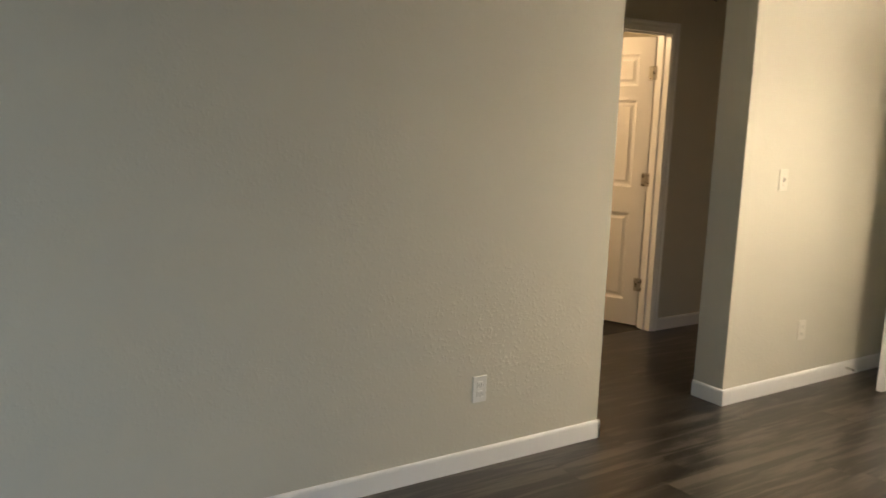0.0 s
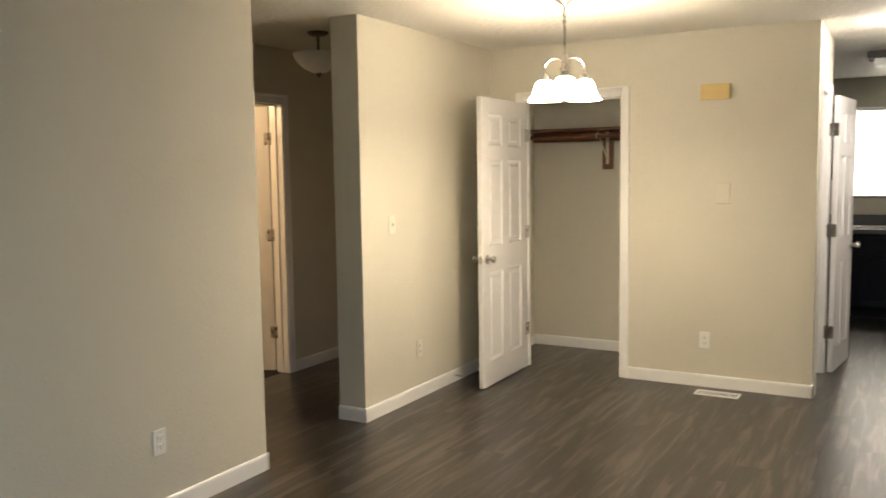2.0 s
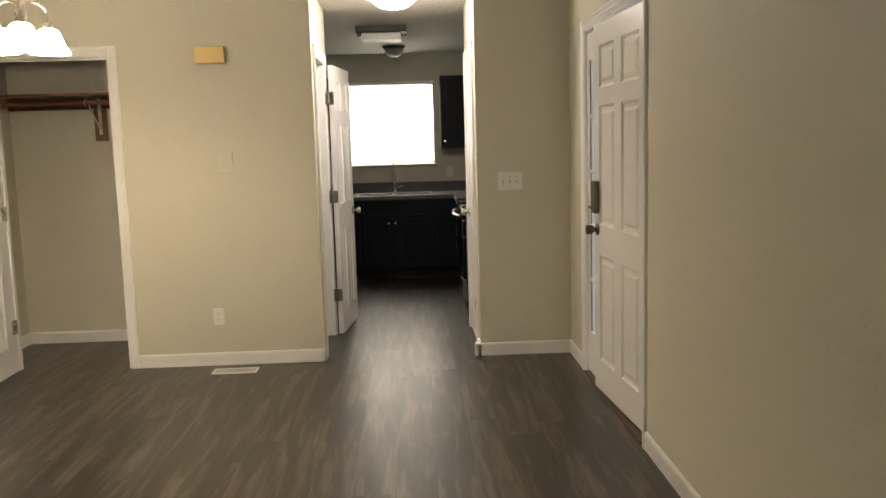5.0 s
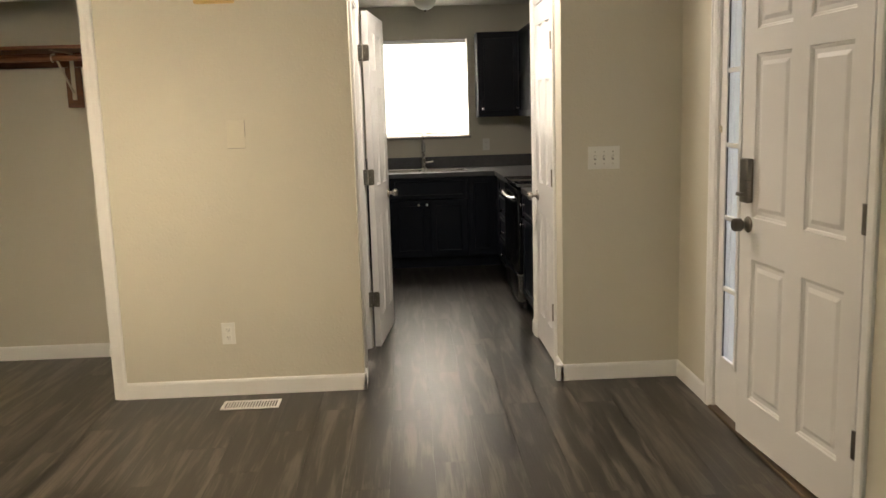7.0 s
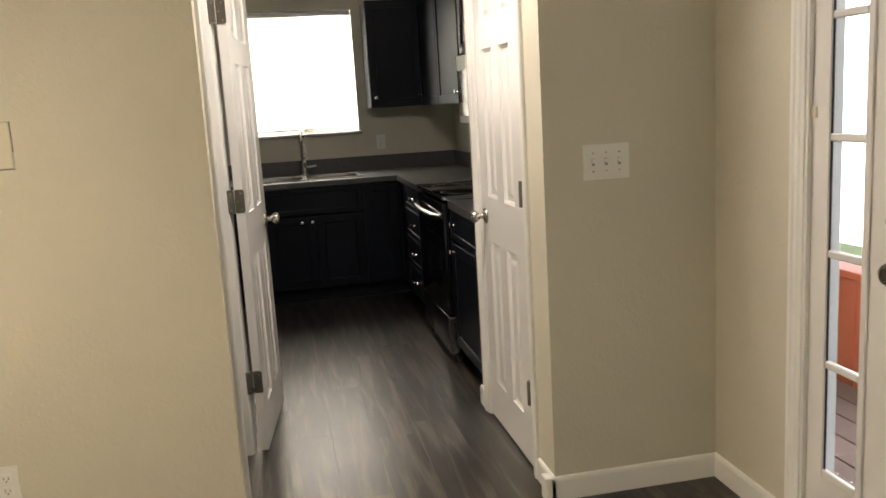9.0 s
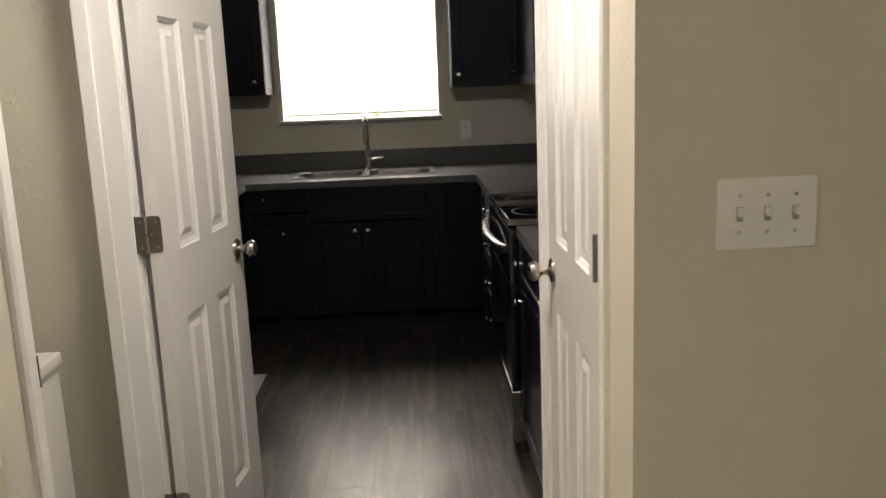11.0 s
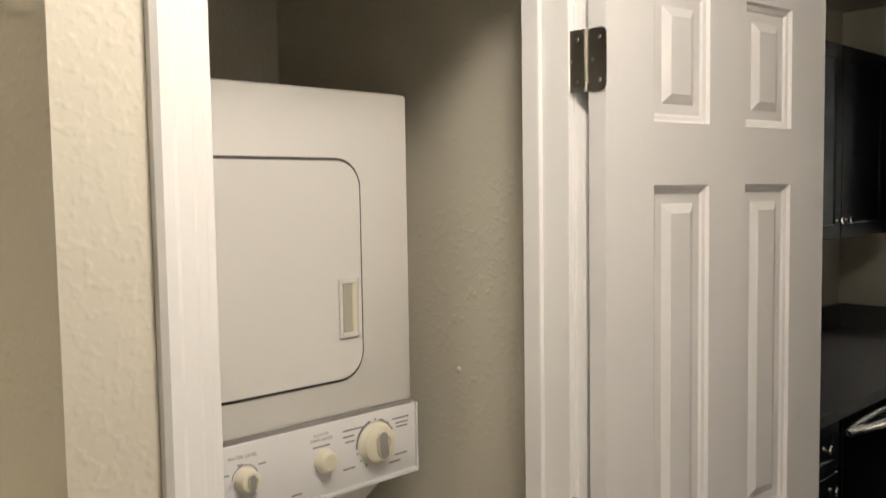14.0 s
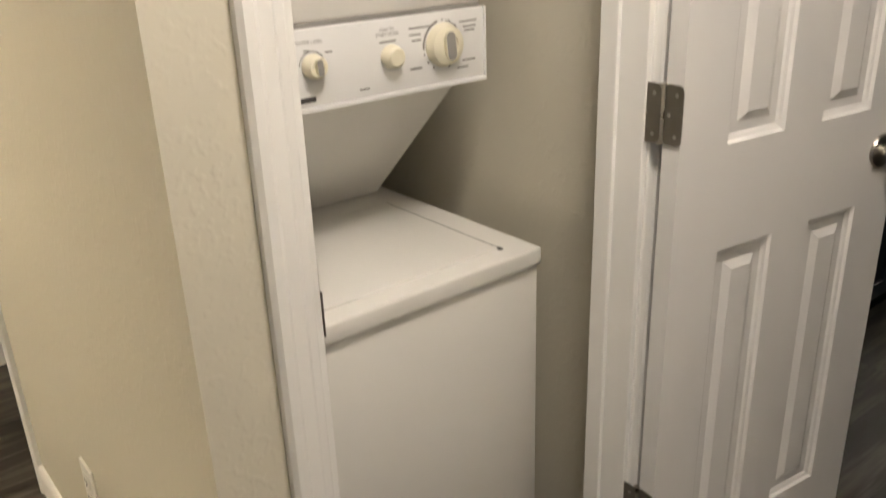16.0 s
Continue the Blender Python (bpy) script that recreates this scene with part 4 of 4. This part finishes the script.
def cabinet(name, m, w, d, z0, z1, fronts, label, kick=True):
    """A cabinet facing -y: corner at the origin, body behind the front. fronts: (x, z, w, h, name, knob x, knob z)."""
    t = thing(name, m, label, "cabinet", "kitchen cabinets")
    part("body", boxes((0, w, 0, d, z0 + (0.1 if kick else 0), z1)), CABINET, t)
    if kick:
        part("toe_kick", boxes((0, w, 0.06, d, z0, z0 + 0.1)), CABINET, t)
    for x, z, fw, fh, nm, kx, kz in fronts:
        o = part(nm, front_panel(fw, fh), CABINET, t)
        o.matrix_basis = pose(x, 0, z)
        if kx is not None:
            k = part("knob", lathe(KNOB, steps=14), CHROME, o, "small nickel knob", True)
            k.matrix_basis = pose(kx - x, -0.02, kz - z, 90)
    return t


TOPZ = CT - 0.038
FX = 9.235
# far run under the window, facing -x: local x runs from +y to -y
cabinet("base_cabinet", pose(FX, 0.715, 0, 0, 0, -90), 0.365, 0.63, 0, TOPZ, [(0.02, 0.72, 0.34, 0.125, "drawer", 0.105, 0.80), (0.02, 0.115, 0.34, 0.595, "door", 0.205, 0.60)], "navy-black base cabinet with drawer and door")
cabinet("sink_cabinet", pose(FX, 0.35, 0, 0, 0, -90), 0.70, 0.63, 0, TOPZ, [(0.005, 0.655, 0.69, 0.19, "false_front", None, None), (0.005, 0.115, 0.342, 0.53, "door", 0.25, 0.60), (0.353, 0.115, 0.342, 0.53, "door", 0.325, 0.60)], "navy-black sink base cabinet with two doors")
cabinet("corner_cabinet", pose(FX, -0.35, 0, 0, 0, -90), 0.86, 0.63, 0, TOPZ, [(0.01, 0.115, 0.24, 0.73, "door", None, None)], "navy-black corner base cabinet")
cabinet("corner_cabinet", pose(FX, 1.355, 0, 0, 0, -90), 0.635, 0.63, 0, TOPZ, [(0.01, 0.115, 0.60, 0.73, "door", None, None)], "navy-black blind corner base cabinet")
# right run, facing +y: local x runs from +x to -x
cabinet("drawer_cabinet", pose(9.23, -0.632, 0, 0, 0, 180), 1.02, 0.575, 0, TOPZ, [(0.30, 0.70, 0.70, 0.145, "drawer", 0.65, 0.775), (0.30, 0.51, 0.70, 0.18, "drawer", 0.65, 0.60), (0.30, 0.31, 0.70, 0.19, "drawer", 0.65, 0.405), (0.30, 0.115, 0.70, 0.185, "drawer", 0.65, 0.21)], "navy-black drawer cabinet beside the range")
cabinet("base_cabinet", pose(7.43, -0.632, 0, 0, 0, 180), 0.60, 0.575, 0, TOPZ, [(0.01, 0.69, 0.58, 0.155, "drawer", 0.10, 0.775), (0.01, 0.115, 0.58, 0.56, "door", 0.07, 0.63)], "navy-black base cabinet next to the pantry")
# left run, facing -y
cabinet("base_cabinet", pose(7.76, 0.735, 0), 0.53, 0.62, 0, TOPZ, [(0.01, 0.69, 0.51, 0.155, "drawer", 0.40, 0.775), (0.01, 0.115, 0.51, 0.56, "door", 0.45, 0.63)], "navy-black base cabinet beside the dishwasher")

counter = thing("countertop", pose(0, 0, 0), "grey speckled laminate countertop with backsplash", "countertop")
SX = (9.36, 9.78)
SY = (-0.37, 0.45)
bm = bmesh.new()
outer = [(9.205, -0.607), (9.888, -0.607), (9.888, 0.70), (9.205, 0.70)]
inner = [(SX[0], SY[0]), (SX[1], SY[0]), (SX[1], SY[1]), (SX[0], SY[1])]
rings = [[bm.verts.new((x, y, z)) for x, y in pts] for pts, z in ((outer, TOPZ), (outer, CT), (inner, CT), (inner, TOPZ))]
for a, b in zip(rings, rings[1:] + rings[:1]):
    for k in range(4):
        bm.faces.new((a[k], a[(k + 1) % 4], b[(k + 1) % 4], b[k]))
part("slab", bm, GRANITE, counter)
for x0, x1, y0, y1 in ((7.755, 9.888, 0.70, 1.358), (8.205, 9.888, -1.213, -0.607), (6.825, 7.435, -1.213, -0.607)):
    part("slab", boxes((x0, x1, y0, y1, TOPZ, CT)), GRANITE, counter)
for x0, x1, y0, y1 in ((9.868, 9.888, -1.193, 1.338), (7.755, 9.888, 1.338, 1.358), (8.205, 9.888, -1.213, -1.193), (6.825, 7.435, -1.213, -1.193)):
    part("backsplash", boxes((x0, x1, y0, y1, CT, CT + 0.115), bevel=0.002), GRANITE, counter)

sink = thing("sink", pose(0, 0, 0), "stainless steel double-bowl drop-in sink", "sink")


def rounded_rect(x0, x1, y0, y1, radius, steps=6):
    """Corner points of a rounded rectangle, counter-clockwise."""
    pts = []
    for cx, cy, a0 in ((x1 - radius, y1 - radius, 0), (x0 + radius, y1 - radius, 90), (x0 + radius, y0 + radius, 180), (x1 - radius, y0 + radius, 270)):
        for k in range(steps + 1):
            a = radians(a0 + 90 * k / steps)
            pts.append((cx + radius * math.cos(a), cy + radius * math.sin(a)))
    return pts


def lofted(levels, cap=False):
    bm = bmesh.new()
    loops = [[bm.verts.new((x, y, z)) for x, y in pts] for pts, z in levels]
    for a, b in zip(loops, loops[1:]):
        for k in range(len(a)):
            j = (k + 1) % len(a)
            bm.faces.new((a[k], a[j], b[j], b[k]))
    if cap:
        bm.faces.new(loops[-1])
    return bm


for ya, yb, oa, ob_ in ((-0.352, 0.022, -0.38, 0.04), (0.058, 0.432, 0.04, 0.46)):
    outer, inner = rounded_rect(9.352, 9.79, oa, ob_, 0.004), rounded_rect(9.376, 9.716, ya, yb, 0.075)
    rim = part("rim", lofted([(outer, CT), (rounded_rect(9.356, 9.786, oa + 0.003, ob_ - 0.003, 0.004), CT + 0.006), (rounded_rect(9.372, 9.72, ya - 0.004, yb + 0.004, 0.078), CT + 0.006), (inner, CT + 0.002)]), SINK_STEEL, sink, "", True)
    part("bowl", lofted([(inner, CT + 0.002), (rounded_rect(9.379, 9.713, ya + 0.003, yb - 0.003, 0.075), CT - 0.02), (rounded_rect(9.389, 9.703, ya + 0.012, yb - 0.012, 0.07), CT - 0.15), (rounded_rect(9.425, 9.665, ya + 0.05, yb - 0.05, 0.05), CT - 0.172)], True), SINK_STEEL, sink, "", True)
    part("drain", lathe([(0, CT - 0.170), (0.03, CT - 0.170), (0.042, CT - 0.168), (0.045, CT - 0.172)], pose(9.545, (ya + yb) / 2, 0), 20), CHROME, sink, "", True)
faucet = thing("faucet", pose(9.745, 0.03, CT + 0.006), "brushed nickel pull-down kitchen faucet", "faucet")
part("base", lathe([(0, 0), (0.028, 0), (0.028, 0.006), (0.02, 0.014), (0.018, 0.10), (0.016, 0.12), (0, 0.12)], steps=18), NICKEL, faucet, "", True)
part("spout", tube([(0, 0, 0.11), (0, 0, 0.27)] + [(-0.075 + 0.075 * math.cos(a), 0, 0.27 + 0.075 * math.sin(a)) for a in [math.pi * i / 10 for i in range(1, 11)]] + [(-0.15, 0, 0.24)], 0.0135, 12), NICKEL, faucet, "", True)
part("spray_head", tube([(-0.15, 0, 0.245), (-0.152, 0, 0.17)], 0.019, 12), NICKEL, faucet, "", True)
part("lever", tube([(0, -0.015, 0.06), (0, -0.045, 0.064), (0, -0.095, 0.07)], 0.0085, 10), NICKEL, faucet, "", True)

# dishwasher
dw = thing("dishwasher", pose(8.295, 0.735, 0), "black dishwasher with curved stainless handle", "dishwasher")
part("body", boxes((0, 0.60, 0.0, 0.6, 0.10, TOPZ - 0.004)), BLACK, dw)
part("door", boxes((0.004, 0.596, -0.025, 0.0, 0.11, TOPZ - 0.008), bevel=0.005, segments=2), BLACK, dw, "glossy black door", True)
part("kick_panel", boxes((0.004, 0.596, 0.05, 0.6, 0.0, 0.10)), BLACK, dw)
part("handle", tube([(0.03 + 0.54 * i / 12, -0.025 - 0.05 * math.sin(math.pi * i / 12), 0.79) for i in range(13)], 0.02, 10, 0.7), STEEL, dw, "curved stainless handle", True)

# range
rg = thing("range", pose(8.2, -0.612, 0, 0, 0, 180), "black electric range with glass cooktop and curved handle", "range")
part("body", boxes((0.003, 0.757, 0, 0.61, 0.05, 0.895), bevel=0.003), BLACK, rg)
part("cooktop", boxes((0.0, 0.76, -0.028, 0.52, 0.896, 0.912), bevel=0.004, segments=2), BLACK_GLASS, rg, "black glass cooktop", True)
part("cooktop_trim", boxes((0.0, 0.76, -0.032, -0.0285, 0.893, 0.913), (-0.003, 0.0, -0.03, 0.52, 0.893, 0.913), (0.76, 0.763, -0.03, 0.52, 0.893, 0.913)), STEEL, rg)
for bx, by, br_ in ((0.2, 0.12, 0.09), (0.56, 0.12, 0.11), (0.2, 0.38, 0.1), (0.56, 0.38, 0.08)):
    part("burner_ring", lathe([(br_, 0.9122), (br_ + 0.004, 0.9124), (br_ + 0.008, 0.9122)], pose(bx, by, 0), 28), GREY_INK, rg)
part("back_panel", boxes((0.0, 0.76, 0.52, 0.578, 0.896, 1.06), bevel=0.006, segments=2), BLACK, rg)
part("oven_door", boxes((0.006, 0.754, -0.032, -0.002, 0.27, 0.875), bevel=0.006, segments=2), BLACK, rg, "glossy black oven door", True)
part("oven_window", boxes((0.12, 0.64, -0.034, -0.0325, 0.38, 0.68)), BLACK_GLASS, rg)
part("handle", tube([(0.04 + 0.68 * i / 14, -0.035 - 0.042 * math.sin(math.pi * i / 14) ** 0.6, 0.80) for i in range(15)], 0.017, 10), STEEL, rg, "curved stainless oven handle", True)
part("drawer", boxes((0.006, 0.754, -0.032, -0.002, 0.06, 0.255), bevel=0.006, segments=2), BLACK, rg, "black storage drawer", True)
part("drawer_edge", boxes((0.746, 0.762, -0.036, 0.02, 0.055, 0.26), bevel=0.003), STEEL, rg)
for fx in (0.05, 0.71):
    part("foot", lathe([(0, 0), (0.02, 0), (0.02, 0.05), (0, 0.05)], pose(fx, 0.02, 0), 12), GROOVE, rg)

# wall cabinets and microwave
UZ0, UZ1 = 1.38, 2.17
cabinet("wall_cabinet", pose(9.595, 1.05, 0, 0, 0, -90), 0.447, 0.295, UZ0, UZ1, [(0.003, UZ0 + 0.003, 0.441, UZ1 - UZ0 - 0.006, "door", 0.385, 1.455)], "navy-black wall cabinet beside the window", kick=False)
cabinet("wall_cabinet", pose(9.595, -0.505, 0, 0, 0, -90), 0.40, 0.295, UZ0, UZ1, [(0.003, UZ0 + 0.003, 0.394, UZ1 - UZ0 - 0.006, "door", 0.045, 1.455)], "navy-black wall cabinet beside the window", kick=False)
cabinet("wall_cabinet", pose(8.6, 1.055, 0), 1.27, 0.30, UZ0, UZ1, [(0.003, UZ0 + 0.003, 0.475, UZ1 - UZ0 - 0.006, "door", 0.435, 1.455), (0.482, UZ0 + 0.003, 0.475, UZ1 - UZ0 - 0.006, "door", 0.525, 1.455)], "navy-black double wall cabinet over the counter", kick=False)
cabinet("wall_cabinet", pose(7.76, 1.055, 0), 0.835, 0.30, UZ0, UZ1, [(0.003, UZ0 + 0.003, 0.412, UZ1 - UZ0 - 0.006, "door", 0.375, 1.455), (0.419, UZ0 + 0.003, 0.412, UZ1 - UZ0 - 0.006, "door", 0.46, 1.455)], "navy-black double wall cabinet near the refrigerator", kick=False)
cabinet("wall_cabinet", pose(9.888, -0.91, 0, 0, 0, 180), 1.655, 0.303, UZ0, UZ1, [(0.32, UZ0 + 0.003, 0.66, UZ1 - UZ0 - 0.006, "door", 0.37, 1.455), (0.985, UZ0 + 0.003, 0.66, UZ1 - UZ0 - 0.006, "door", 1.60, 1.455)], "navy-black wall cabinet beside the microwave", kick=False)
cabinet("wall_cabinet", pose(8.208, -0.91, 0, 0, 0, 180), 0.765, 0.303, 1.668, UZ1, [(0.003, 1.671, 0.378, 0.495, "door", 0.34, 1.72), (0.384, 1.671, 0.378, 0.495, "door", 0.42, 1.72)], "navy-black short cabinet above the microwave", kick=False)
mw = thing("microwave", pose(8.205, -0.892, 1.265, 0, 0, 180), "white over-range microwave with black glass door", "microwave")
part("case", boxes((0, 0.757, 0, 0.32, 0, 0.40), bevel=0.006, segments=2), PANEL, mw, "", True)
part("door_frame", boxes((0.003, 0.56, -0.022, -0.001, 0.003, 0.397), bevel=0.005, segments=2), PANEL, mw, "", True)
part("door_glass", boxes((0.014, 0.50, -0.0245, -0.0225, 0.045, 0.31), bevel=0.001), BLACK_GLASS, mw)
part("handle", tube([(0.53, -0.022, 0.06), (0.53, -0.05, 0.08), (0.53, -0.05, 0.33), (0.53, -0.022, 0.35)], 0.009, 8), PANEL, mw, "", True)
part("keypad", boxes((0.575, 0.75, -0.018, -0.001, 0.003, 0.397), bevel=0.003), BLACK_GLASS, mw)

# refrigerator behind the folded laundry door
fr = thing("refrigerator", pose(7.0, 0.72, 0), "black top-freezer refrigerator with chrome-tipped handle", "refrigerator")
part("body", boxes((0, 0.72, 0.0, 0.63, 0.02, 1.68), bevel=0.006), BLACK, fr)
part("fresh_food_door", boxes((0.003, 0.717, -0.06, -0.004, 0.05, 1.14), bevel=0.012, segments=3), BLACK, fr, "glossy black door", True)
part("freezer_door", boxes((0.003, 0.717, -0.06, -0.004, 1.15, 1.68), bevel=0.012, segments=3), BLACK, fr, "glossy black freezer door", True)
part("handle", tube([(0.69, -0.06, 1.12), (0.69, -0.10, 1.08), (0.69, -0.105, 0.9), (0.69, -0.09, 0.6), (0.69, -0.06, 0.56)], 0.011, 8), BLACK, fr, "", True)
part("freezer_handle", tube([(0.69, -0.06, 1.17), (0.69, -0.10, 1.2), (0.69, -0.105, 1.3), (0.69, -0.09, 1.45), (0.69, -0.06, 1.48)], 0.011, 8), CHROME, fr, "chrome freezer handle", True)

# bedroom lamp that lights the open door
bl = thing("ceiling_light", pose(3.75, 4.95, H), "plain ceiling light in the bedroom", "ceiling light")
part("base", lathe([(0, 0), (0.12, 0), (0.12, -0.02), (0.03, -0.04), (0.02, -0.14), (0, -0.14)]), NICKEL, bl, "", True)

# ---- floor planks ----
PW, PL, GAP = 0.181, 1.22, 0.0005
plank = boxes((0, PL - GAP, 0, PW - GAP, -0.005, 0))
proto = link("plank", plank, PLANK, floor)
mesh = proto.data
bpy.data.objects.remove(proto)
rng = random.Random(5)
rest = []
row = 0
y = -1.32
while y < 4.0:
    x = -3.15 - rng.random() * PL
    while x < 10.0:
        if x + PL > -0.7 and x + PL < 9.95 and y < 2.8:
            o = new("plank", mesh)
            o.parent = floor
            o.matrix_basis = pose(x, y, 0)
        else:
            rest.append((max(x, -3.14), y, min(x + PL - GAP, 10.02)))
        x += PL
    y += PW
verts, faces = [], []
for x, y, x1 in rest:
    k, y1 = len(verts), y + PW - GAP
    verts += [(x, y, 0), (x1, y, 0), (x1, y1, 0), (x, y1, 0), (x, y, -0.005), (x1, y, -0.005), (x1, y1, -0.005), (x, y1, -0.005)]
    faces += [(k, k + 1, k + 2, k + 3), (k, k + 4, k + 5, k + 1), (k + 1, k + 5, k + 6, k + 2), (k + 2, k + 6, k + 7, k + 3), (k + 3, k + 7, k + 4, k)]
far_mesh = bpy.data.meshes.new("plank_field")
far_mesh.from_pydata(verts, [], faces)
far_mesh.materials.append(PLANK)
far = new("plank_field", far_mesh)
far.parent = floor
tagged(far, "", "", "", "stuff")
